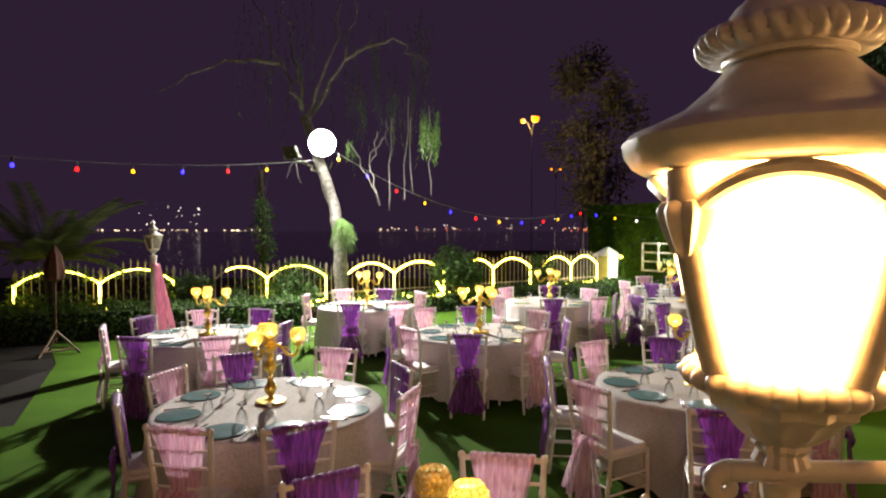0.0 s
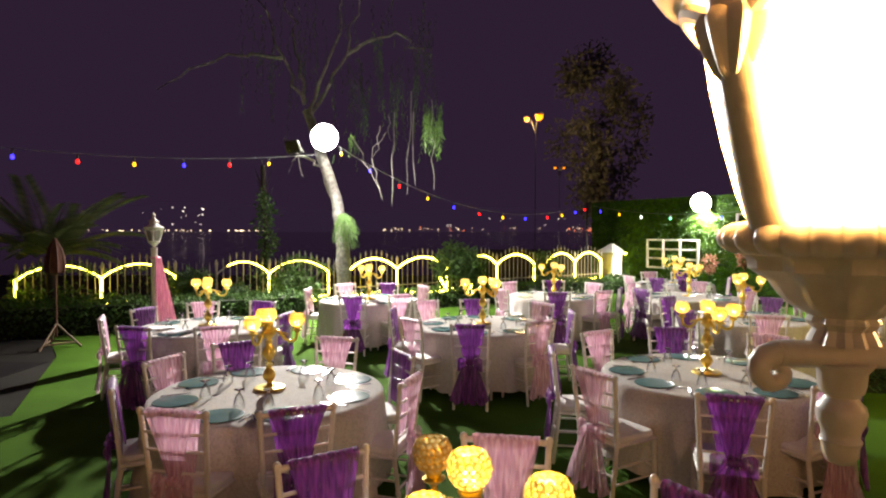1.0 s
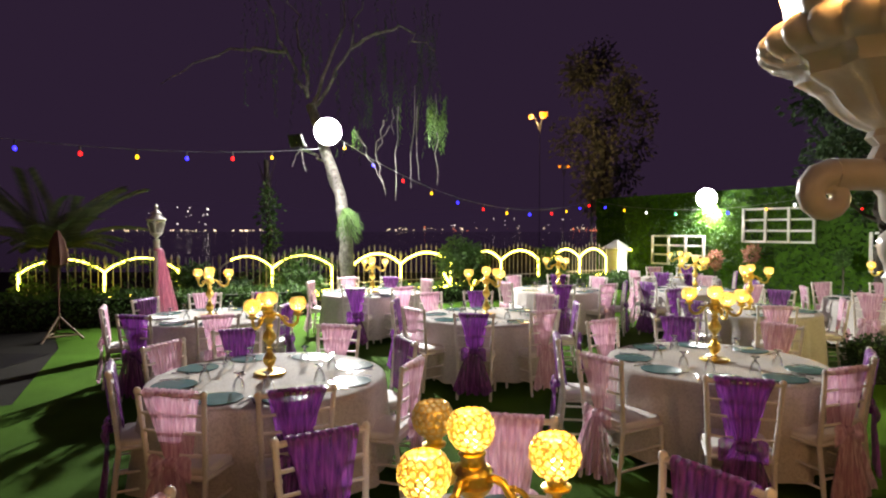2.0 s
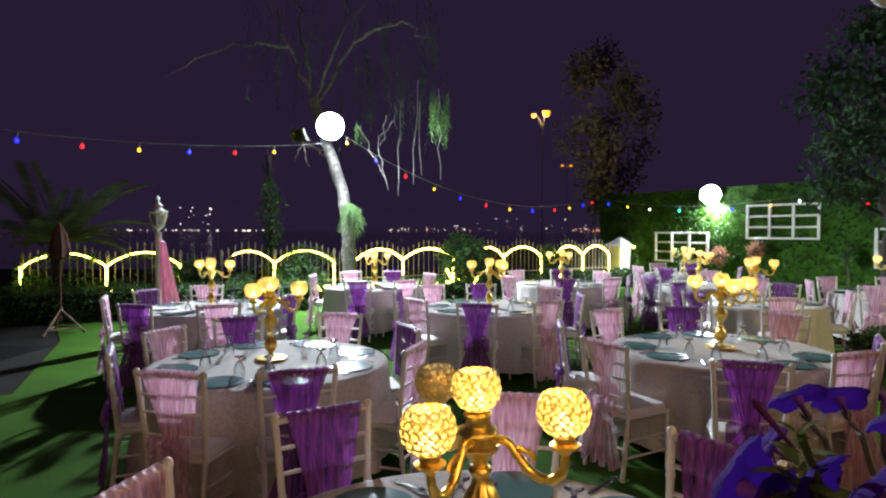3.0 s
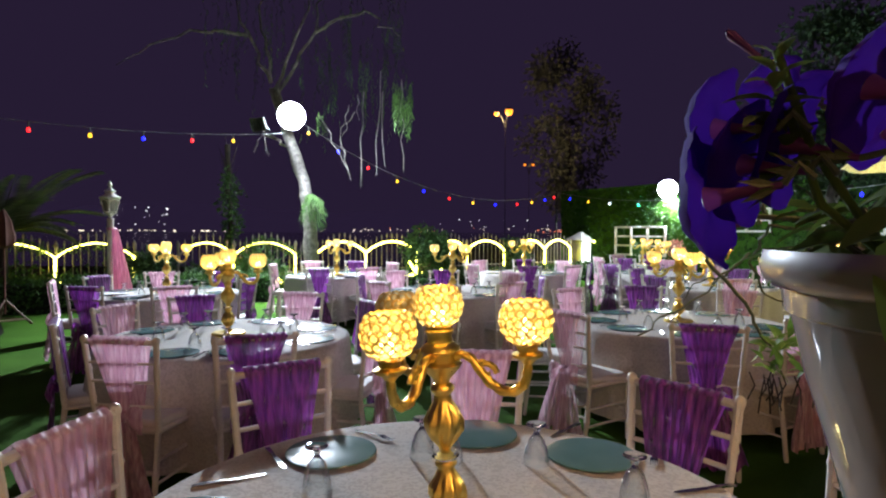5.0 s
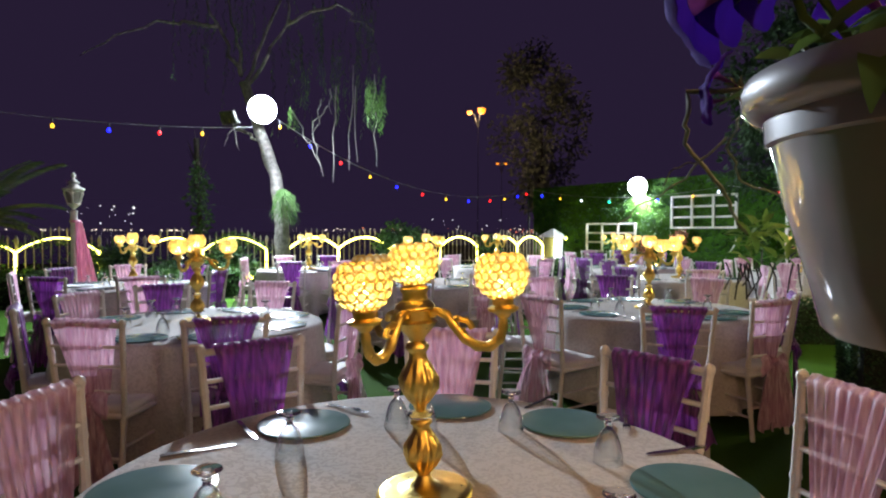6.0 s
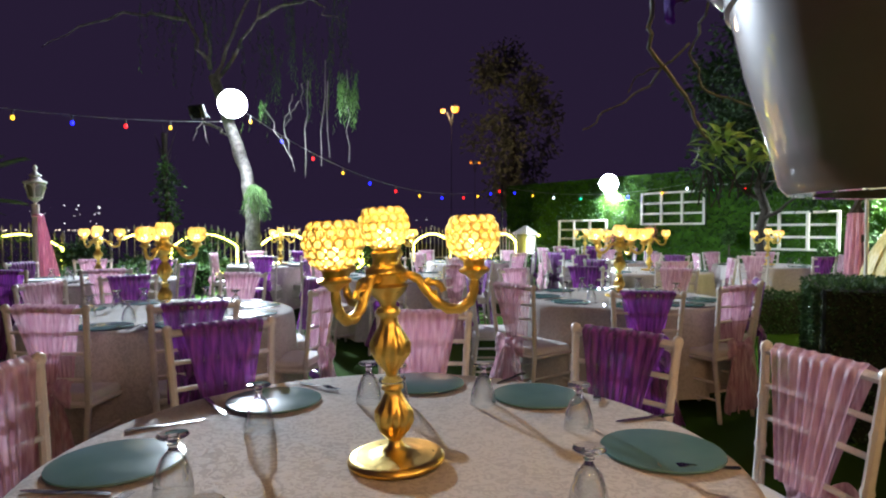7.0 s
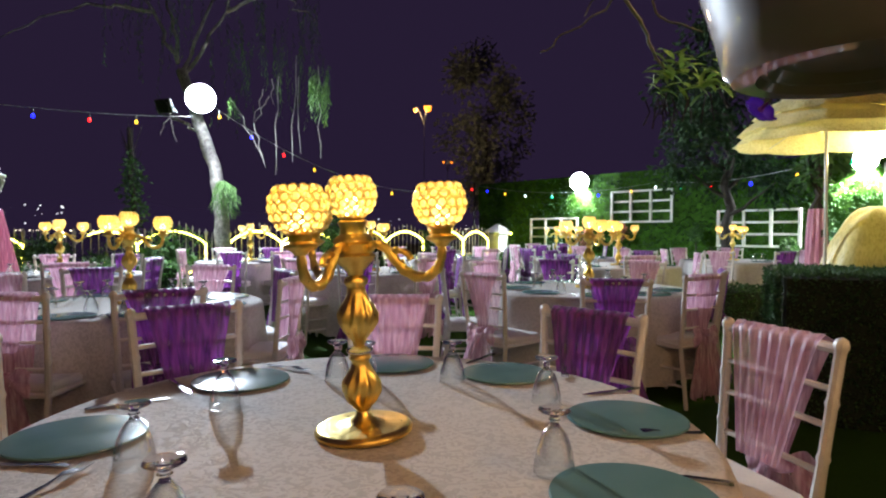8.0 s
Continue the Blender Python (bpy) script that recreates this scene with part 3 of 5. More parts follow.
# ivy growing through the dim arches
for a, b, c in FENCE_RUNS[:2]:
    ir = random.Random(int(-a * 10))
    m = Mesh()
    for _ in range(1500):
        x = ir.uniform(a - 0.25, c + 0.2)
        u = (x - a) / (b - a) if x < b else (x - b) / (c - b)
        top = 0.98 + 0.3 * max(0.0, math.sin(math.pi * min(1, max(0, u)))) ** 0.8
        z = top + ir.gauss(0, 0.07) if ir.random() < 0.55 else ir.uniform(0.3, top)
        if noise.noise(Vector((x * 1.7, z * 2.2, a))) < -0.12:
            continue
        m.leaf((x, fence_y(x) + ir.uniform(-0.12, 0.16), z), rand_dir(ir), rand_dir(ir), ir.uniform(0.05, 0.1), ir.uniform(0.035, 0.06))
    solid("climbing_ivy", m, GARDEN_LEAF, "small-leaved ivy twining round the lit fence arches", "ivy", "ivy on the fence", kind="stuff", smooth=False)

# gate pier
p = thing("gate_pier", "white plastered gate pier with pyramid cap and lamp", "pier", at=pose(5.85, 20.75, 0, 0, 0, 33))
part("shaft", Mesh().box(-0.27, -0.27, 0, 0.27, 0.27, 1.2, 0.015), CREAM_WALL, p)
part("cap", Mesh().loft([[(-a, -a, z), (a, -a, z), (a, a, z), (-a, a, z)] for a, z in ((0.36, 1.2), (0.38, 1.26), (0.34, 1.3), (0.1, 1.5), (0.04, 1.56))], True, True), CREAM_WALL, p, smooth=False)
part("light_rope", Mesh().tube([(0.2, -0.4, 1.2), (0.36, -0.4, 1.27), (0.44, -0.3, 1.34)], 0.03, 6), LED_ROPE, p, "glowing yellow light rope")

# ---- hedges and bushes ----


def hedge(name, path, width, height, label, leaf=0.085, per_m=520, material=BOXWOOD, seed=1, shag=1.0):
    r = random.Random(seed)
    m = thing(name, label, "hedge")
    core, leaves = Mesh(), Mesh()
    pts = [Vector((x, y, 0)) for x, y in path]
    left, right = [], []
    for k, q in enumerate(pts):
        d = (pts[min(k + 1, len(pts) - 1)] - pts[max(k - 1, 0)]).normalized()
        nrm = Vector((-d.y, d.x, 0))
        left.append(q + nrm * width * (0.5 - 0.08 * shag))
        right.append(q - nrm * width * (0.5 - 0.08 * shag))
    up = Vector((0, 0, height * (1 - 0.07 * shag)))
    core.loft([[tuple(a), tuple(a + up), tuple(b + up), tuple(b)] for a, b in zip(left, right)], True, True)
    for k in range(len(pts) - 1):
        a, b = pts[k], pts[k + 1]
        d = (b - a)
        nrm = Vector((-d.y, d.x, 0)).normalized()
        for _ in range(int(d.length * per_m)):
            u = r.random()
            wob = 0.06 * shag * noise.noise(Vector((u * d.length * 2 + k * 9, seed, 0)))
            side = r.random()
            if side < 0.45:
                q = a + d * u + nrm * r.uniform(-0.5, 0.5) * width + Vector((0, 0, height + wob + shag * r.uniform(-0.07, 0.05)))
                way = Vector((0, 0, 1)) + rand_dir(r)
            else:
                sg = 1 if side < 0.65 else -1
                q = a + d * u + nrm * sg * (width * 0.5 + wob * 0.5 + shag * r.uniform(-0.06, 0.04)) + Vector((0, 0, r.uniform(0.0, height)))
                way = nrm * sg + rand_dir(r)
            leaves.leaf(q, way, rand_dir(r), leaf * r.uniform(0.6, 1.2), leaf * 0.6)
    for a, b in ((pts[0], pts[1]), (pts[-1], pts[-2])):
        d = (a - b).normalized()
        nrm = Vector((-d.y, d.x, 0))
        for _ in range(int(width * per_m * 0.6)):
            q = a + d * (0.03 + shag * r.uniform(-0.04, 0.04)) + nrm * r.uniform(-0.5, 0.5) * width + Vector((0, 0, r.uniform(0, height)))
            leaves.leaf(q, d + rand_dir(r), rand_dir(r), leaf * r.uniform(0.6, 1.2), leaf * 0.6)
    part("hedge_core", core, HEDGE_SHADE_CORE, m, smooth=False)
    part("foliage", leaves, material, m, smooth=False)
    return m


hedge("low_hedge", [(-10.5, 10.4), (-8.0, 11.4), (-5.4, 12.5), (-3.3, 13.6)], 0.95, 0.56, "low clipped green hedge in front of the iron fence", 0.1, 700, GARDEN_LEAF, 2)
hedge("low_hedge", [(-2.2, 14.5), (0.2, 16.0), (3.0, 17.9), (5.6, 19.5)], 0.8, 0.42, "low green planting along the iron fence", 0.12, 420, GARDEN_LEAF, 3)
hedge("low_hedge", [(5.15, 7.55), (6.6, 7.35), (8.6, 7.05)], 0.5, 0.5, "low clipped box hedge crossing the lawn", 0.05, 1500, BOXWOOD, 4)
hedge("tall_hedge", [(3.31, 4.05), (4.4, 3.33), (5.7, 2.5)], 1.0, 0.99, "tall square-clipped dark hedge beside the tables", 0.032, 6500, BOXWOOD, 5, 0.3)


def bush(at, size, count, label, material=GARDEN_LEAF, leaf=0.13, seed=1):
    r = random.Random(seed)
    m = thing("bush", label, "bush", "bushes", at=Matrix.Translation(at))
    for k in range(5):
        a = k * 1.3
        part("limb", Mesh().tube([(0, 0, 0), (0.1 * math.cos(a), 0.1 * math.sin(a), size[2] * 0.5), (size[0] * 0.5 * math.cos(a), size[1] * 0.5 * math.sin(a), size[2] * 1.2)], [0.03, 0.02, 0.006], 6), DARK_BARK, m)
    lv = Mesh()
    for k in range(7):
        d = rand_dir(r)
        c = (d.x * size[0] * 0.5, d.y * size[1] * 0.5, size[2] * (1.0 + 0.5 * d.z))
        clump(lv, c, (size[0] * 0.6, size[1] * 0.6, size[2] * 0.62), count // 7, leaf, leaf * 0.5, r, 0.3, 0.3)
    part("foliage", lv, material, m, smooth=False)


bush((0.35, 16.15, 0), (0.85, 0.75, 0.88), 2600, "rounded evergreen bush overgrowing the fence", seed=11)
bush((3.2, 18.75, 0), (0.6, 0.6, 0.75), 1300, "dark evergreen bush overgrowing the fence", BOXWOOD, seed=12)
bush((5.9, 19.3, 0), (0.8, 0.7, 0.32), 1200, "low bright green shrub beside the gate pier", seed=13)
bush((-5.6, 13.3, 0), (0.6, 0.5, 0.62), 1300, "ivy-like shrub climbing over the fence", BOXWOOD, seed=14)
bush((-3.6, 14.3, 0), (0.8, 0.5, 0.6), 1500, "leafy shrub growing through the fence arches", seed=15)
bush((-8.1, 12.2, 0), (0.9, 0.6, 0.52), 1500, "leafy shrub growing through the fence arches", seed=16)
bush((-7.0, 12.55, 0), (0.55, 0.35, 0.42), 900, "ivy-like shrub climbing through the fence", BOXWOOD, seed=18)
bush((-4.7, 13.75, 0), (0.5, 0.35, 0.45), 900, "leafy shrub growing through the fence arches", BOXWOOD, seed=19)
bush((-1.1, 15.1, 0), (0.35, 0.35, 0.35), 500, "small bright green shrub at the fence foot", seed=17)

# ---- trees ----


def limb_path(a, b, bend, r, n=6):
    a, b = Vector(a), Vector(b)
    return [a.lerp(b, k / n) + Vector((r.uniform(-1, 1), r.uniform(-1, 1), r.uniform(-0.4, 0.4))) * bend * math.sin(math.pi * k / n) for k in range(n + 1)]


def willow():
    r = random.Random(21)
    m = thing("willow_tree", "leaning willow with pale rough bark and hanging leafy strands", "tree", at=pose(-2.48, 14.6, 0))
    trunk = [(0.02, 0, 0), (0.03, 0, 1.0), (0.0, 0, 1.8), (-0.1, 0, 2.6), (-0.34, 0, 3.4), (-0.62, 0, 4.2), (-0.95, 0.1, 5.2)]
    fat = []
    for k in range(len(trunk) - 1):
        for q in range(4):
            fat.append(Vector(trunk[k]).lerp(Vector(trunk[k + 1]), q / 4) + Vector((r.uniform(-0.02, 0.02), r.uniform(-0.02, 0.02), 0)))
    part("trunk", Mesh().tube(fat, [0.185 - 0.003 * k + r.uniform(-0.012, 0.012) for k in range(len(fat))], 14), BARK, m)
    ends = [((-0.93, 0.1, 5.1), (-1.7, 0.3, 6.6), (-2.3, 0.4, 8.4)), ((-0.93, 0.1, 5.1), (-1.3, 0.6, 6.8), (-1.6, 0.9, 8.6)), ((-0.84, 0.1, 4.8), (0.1, 0.3, 6.4), (0.5, 0.2, 8.4)),
            ((-0.86, 0.1, 4.9), (-0.1, 0.5, 7.0), (-0.2, 0.6, 8.9)), ((-1.5, 0.3, 6.3), (-2.9, 0.3, 6.4), (-4.6, 0.2, 5.5)), ((0.1, 0.3, 6.4), (1.3, 0.2, 6.9), (2.2, 0.0, 6.2)), ((-0.4, -0.05, 3.5), (-0.75, 0.1, 3.75), (-1.1, 0.15, 3.9))]
    for a, b, c in ends:
        path = limb_path(a, b, 0.12, r) + limb_path(b, c, 0.15, r)[1:]
        part("limb", Mesh().tube(path, [0.042 * (1 - k / 13) + 0.006 for k in range(len(path))] if a[2] > 4.2 else 0.03, 8), BARK, m)
    # bare twigs beside the lamp
    for a, b in (((0.25, -0.1, 4.3), (0.95, -0.2, 3.0)), ((0.95, -0.1, 4.55), (0.75, -0.1, 3.75)), ((0.75, -0.1, 3.75), (1.0, -0.1, 2.75)), ((1.1, -0.1, 4.4), (0.78, -0.1, 3.8)), ((1.15, -0.1, 4.8), (1.2, -0.1, 4.2)), ((1.3, 0, 4.9), (1.22, 0, 2.6)),
                 ((1.7, 0, 5.4), (1.6, 0, 2.9)), ((1.75, 0, 4.9), (1.8, 0, 3.1)), ((2.2, 0, 5.2), (2.25, 0, 3.0)), ((-1.0, -0.1, 4.0), (-1.25, -0.2, 3.4)), ((-1.1, -0.1, 4.0), (-0.9, -0.2, 3.3))):
        part("twig", Mesh().tube(limb_path(a, b, 0.06, r), [0.014, 0.013, 0.012, 0.01, 0.009, 0.007, 0.004], 5), PALE_TWIG, m)

    def strands(name, n, x0, x1, y0, y1, z0, z1, l0, l1, leaf, step, label=""):
        lv = Mesh()
        for _ in range(n):
            p = Vector((r.uniform(x0, x1), r.uniform(y0, y1), r.uniform(z0, z1)))
            length = r.uniform(l0, l1)
            sway = Vector((r.uniform(-0.12, 0.12), r.uniform(-0.12, 0.12), 0))
            k, steps = 0, int(length / step)
            for k in range(steps):
                q = p + Vector((0, 0, -k * step)) + sway * (k * step) ** 1.3
                lv.leaf(q, Vector((r.uniform(-0.7, 0.7), r.uniform(-0.7, 0.7), -1)), rand_dir(r), leaf * r.uniform(0.7, 1.3), leaf * 0.16)
        part(name, lv, WILLOW_LEAF, m, label, smooth=False)

    strands("crown", 70, -0.3, 2.3, 0.0, 1.5, 5.4, 7.8, 0.8, 2.2, 0.13, 0.07)
    strands("crown", 40, -2.6, -0.4, -0.4, 1.2, 6.0, 8.4, 0.6, 2.0, 0.13, 0.08)
    strands("hanging_strand", 44, 2.0, 2.45, -0.9, -0.2, 4.5, 5.0, 0.4, 0.95, 0.13, 0.045, "bright lit hanging willow strands")
    strands("hanging_strand", 7, 0.22, 0.34, -0.3, -0.1, 4.3, 4.45, 0.3, 0.5, 0.1, 0.04)
    # tuft growing out of the trunk
    lv = Mesh()
    for _ in range(90):
        a = r.uniform(0, 2 * math.pi)
        base = Vector((0.05, -0.2, 2.42))
        reach = r.uniform(0.35, 1.0)
        out = Vector((math.cos(a) * 0.36 * reach + 0.12, math.sin(a) * 0.3 * reach - 0.12, 0))
        for k in range(12):
            u = k / 12
            q = base + out * u + Vector((0, 0, 0.22 * u * reach - u * u * (0.55 + 0.5 * r.random())))
            lv.leaf(q, out * 0.7 + rand_dir(r) * 0.25 + Vector((0, 0, -0.6)), rand_dir(r), 0.17, 0.015)
    part("leaf_tuft", lv, WILLOW_LEAF, m, "tuft of bright narrow leaves", smooth=False)


willow()


def ivy_column():
    r = random.Random(22)
    m = thing("ivy_column", "slim trunk wrapped in glossy ivy leaves", "climbing plant", at=pose(-4.42, 14.75, 0))
    part("trunk", Mesh().tube(limb_path((0, 0, 0), (-0.05, 0, 3.62), 0.05, r, 10), 0.06, 8), DARK_BARK, m)
    lv = Mesh()
    for k in range(26):
        z = 0.3 + k * 0.105
        w = (0.1 + 0.06 * math.sin(k * 0.9) ** 2) if z < 1.7 or z > 2.75 else 0.24 + 0.14 * math.sin(k * 1.7) ** 2
        clump(lv, (r.uniform(-0.09, 0.13), r.uniform(-0.1, 0.05), z), (w, w, 0.16), 34, 0.1, 0.07, r, 0.4)
    part("ivy", lv, GARDEN_LEAF, m, smooth=False)
    tw = Mesh()
    for k in range(10):
        a = r.uniform(0, 6.28)
        tw.tube([(0, 0, 2.6 + k * 0.06), (0.15 * math.cos(a), 0.1 * math.sin(a), 2.9 + k * 0.07), (0.25 * math.cos(a), 0.15 * math.sin(a), 3.1 + k * 0.08)], [0.012, 0.008, 0.003], 5)
    part("twigs", tw, DARK_BARK, m)


ivy_column()


def tree(at, height, crown, count, leaf, label, trunk_r=0.14, seed=1, material=TREE_LEAF, clumps=14, z0=0.4):
    r = random.Random(seed)
    m = thing("tree", label, "tree", "trees", at=Matrix.Translation(at))
    part("trunk", Mesh().tube(limb_path((0, 0, 0), (0.1, 0, height * 0.6), 0.12, r, 8), [trunk_r * (1 - 0.06 * k) for k in range(9)], 10), DARK_BARK, m)
    lv = Mesh()
    for k in range(clumps):
        d = rand_dir(r)
        c = Vector((d.x * crown[0] * 0.75, d.y * crown[1] * 0.75, height * (z0 + (1 - z0) * (k + 0.5) / clumps)))
        taper = 1.0 - 0.5 * abs((k + 0.5) / clumps - 0.42)
        c.x, c.y = c.x * taper, c.y * taper
        part("limb", Mesh().tube(limb_path((0.05, 0, max(0.4, c.z - 0.7)), c, 0.1, r, 4), [0.05, 0.04, 0.03, 0.02, 0.008], 6), DARK_BARK, m)
        clump(lv, c, (crown[0] * 0.42, crown[1] * 0.42, crown[2] * 0.34), count // clumps, leaf, leaf * 0.5, r, 0.15, 0.3)
    part("crown", lv, material, m, smooth=False)


tree((8.6, 12.0, 0), 6.2, (2.0, 1.7, 1.9), 6500, 0.17, "dark broadleaf tree with a full crown before the green wall", 0.13, 41, TREE_LEAF, 20, 0.36)
tree((13.4, 52.0, 0), 17.6, (4.7, 4.0, 7.2), 4800, 0.5, "far dark conical tree beyond the fence", 0.25, 42, FAR_LIT_LEAF, 26, 0.2)


def palm(at):
    r = random.Random(51)
    m = thing("palm", "dark feathery palm with drooping fronds by the hedge", "palm", at=Matrix.Translation(at))
    part("trunk", Mesh().tube([(0, 0, 0), (0.02, 0, 0.7), (0, 0, 1.5)], [0.13, 0.1, 0.12], 10), DARK_BARK, m)
    for k in range(24):
        a = k * 2.399
        rise, reach = r.uniform(0.5, 2.1), r.uniform(1.0, 1.8)
        fr = Mesh()
        pts = []
        for q in range(15):
            u = q / 14
            pts.append(Vector((math.cos(a) * reach * u, math.sin(a) * reach * u, 1.5 + rise * u - 0.8 * u * u * reach * 0.6)))
        fr.tube(pts, [0.018 * (1 - 0.06 * q) for q in range(15)], 5)
        for q in range(2, 15):
            d = (pts[q] - pts[q - 1]).normalized()
            side = Vector((-math.sin(a), math.cos(a), 0))
            for sg in (-1, 1):
                for w in (0, 0.33, 0.67):
                    fr.leaf(pts[q - 1].lerp(pts[q], w), d * 0.7 + side * sg * 0.8 + Vector((0, 0, -0.25)), d, 0.46 * (1.1 - 0.5 * q / 14), 0.038)
        part("frond", fr, PALM_LEAF, m, smooth=False)


palm((-8.0, 12.1, 0))

# closed umbrella on a cross stand
u = thing("closed_umbrella", "closed rust-coloured parasol on a brown cross foot", "umbrella", at=pose(-6.55, 10.05, 0))
part("pole", Mesh().tube([(0, 0, 0.2), (0, 0, 1.75)], 0.015, 8), DARK_CANVAS, u)
part("canopy", Mesh().lathe([(0.03, 1.25), (0.13, 1.3), (0.15, 1.42), (0.1, 1.7), (0.02, 1.88)], 16, lobes=8, depth=0.12), DARK_CANVAS, u)
for a in (20, 140, 260):
    c, s = math.cos(radians(a)), math.sin(radians(a))
    part("foot_strut", Mesh().tube([(0, 0, 0.42), (c * 0.36, s * 0.36, 0.02)], 0.02, 6), TABLE_WOOD, u)
    c2, s2 = math.cos(radians(a + 120)), math.sin(radians(a + 120))
    part("foot_bar", Mesh().tube([(c * 0.3, s * 0.3, 0.1), (c2 * 0.3, s2 * 0.3, 0.1)], 0.016, 6), TABLE_WOOD, u)

# ---- string lights ----


def string_lights(a, b, sag, colours, label, us):
    a, b = Vector(a), Vector(b)
    m = thing("string_lights", label, "string lights", "strings of coloured bulbs")

    def at(u):
        p = a.lerp(b, u)
        p.z -= sag * 4 * u * (1 - u)
        return p
    part("wire", Mesh().tube([at(k / 40) for k in range(41)], 0.006, 5), WIRE, m)
    for col, uu in zip(colours, us):
        p = at(uu)
        s = part("socket", Mesh().lathe([(0.012, 0.0), (0.017, -0.02), (0.017, -0.09), (0.014, -0.1)], 10), SOCKET, m)
        s.location = p
        bb = part("bulb", Mesh().lathe([(0.014, -0.1), (0.023, -0.115), (0.029, -0.135), (0.028, -0.155), (0.019, -0.17), (0.004, -0.177)], 12), BULBS[col], m, "glowing " + col + " bulb")
        bb.location = p


def evenly(n, u0, u1):
    return [u0 + (u1 - u0) * k / (n - 1) for k in range(n)]


string_lights((-8.0, 8.2, 3.38), (-3.0, 14.2, 3.82), 0.22, ["yellow", "blue", "red", "yellow", "blue", "red", "yellow"], "string of red, blue and yellow bulbs tied to the willow", [0.1, 0.225, 0.345, 0.465, 0.585, 0.71, 0.83])
string_lights((-2.55, 14.2, 4.05), (4.8, 20.0, 2.88), 0.86, ["yellow", "blue", "red", "yellow", "blue", "red", "yellow", "blue", "red", "yellow", "blue", "red"], "sagging string of red, blue and yellow bulbs over the fence", [0.015, 0.1, 0.193, 0.29, 0.385, 0.485, 0.584, 0.685, 0.79, 0.864, 0.935, 0.985])
string_lights((4.8, 20.0, 2.88), (9.2, 15.6, 2.72), 0.3, ["blue", "yellow", "white", "green", "blue", "yellow", "white"], "string of mixed coloured bulbs along the green wall", [0.08, 0.19, 0.31, 0.46, 0.7, 0.86, 0.97])
string_lights((9.2, 15.6, 2.72), (7.9, 7.2, 2.6), 0.25, ["green", "red", "blue", "yellow", "green"], "string of mixed coloured bulbs under the tree", [0.14, 0.34, 0.54, 0.72, 0.88])
pl = thing("string_pole", "slim dark pole carrying the strings of bulbs", "pole", at=pose(4.8, 20.03, 0))
part("pole", Mesh().tube([(0, 0, 0), (0, 0, 2.95)], 0.03, 8), BLACK_METAL, pl)
part("hook", Mesh().tube([(0, 0, 2.9), (0, -0.04, 2.95), (0, -0.05, 2.88)], 0.008, 5), BLACK_METAL, pl)
pl = thing("string_pole", "slim white pole carrying the strings of bulbs", "pole", at=pose(7.9, 7.17, 0))
part("pole", Mesh().tube([(0, 0, 0), (0, 0, 2.66)], 0.03, 8), CAST_WHITE, pl)


def street_lamp(at, height, arms, label, head=0.55):
    m = thing("street_lamp", label, "street lamp", "street lamps", at=Matrix.Translation(at))
    part("pole", Mesh().tube([(0, 0, 0), (0, 0, height * 0.5), (0, 0, height)], [0.03, 0.022, 0.018], 8), BLACK_METAL, m)
    for dx, dz, s in arms:
        part("arm", Mesh().tube([(0, 0, height - 0.6), (dx * 0.5, 0, height - 0.1 + dz), (dx, 0, height + dz)], 0.035, 6), BLACK_METAL, m)
        part("lamp_head", Mesh().lathe([(0.02, 0.16), (s * 0.8, 0.1), (s, 0.0), (s * 0.8, -0.03)], 14, at=(dx, 0, height + dz + 0.1)), BLACK_METAL, m)
        part("lens", Mesh().lathe([(s * 0.8, 0), (s * 0.72, -s * 0.6), (s * 0.4, -s), (0.02, -s * 1.1)], 16, at=(dx, 0, height + dz + 0.07)), STREET_GLOW, m, "glowing orange lens")


street_lamp((6.25, 41.4, 0), 9.3, [(0.25, 0.65, 0.34), (-0.62, 0.45, 0.2)], "tall street lamp with two orange heads beyond the fence")
for dx, z, watts in ((0.25, 9.72, 800), (-0.62, 9.6, 260)):
    data = bpy.data.lights.new("street_light", "POINT")
    data.energy, data.color, data.shadow_soft_size = watts, (1.0, 0.62, 0.3), 0.3
    new("street_light", data).location = (6.25 + dx, 41.4, z)
street_lamp((10.7, 56.0, 0), 7.6, [(0.4, 0.3, 0.14), (-0.4, 0.3, 0.14)], "far small street lamp with two dim heads")

# ---- furniture ----


def back_y(z):
    return -0.20 - 0.055 * max(0.0, (z - 0.45) / 0.5)


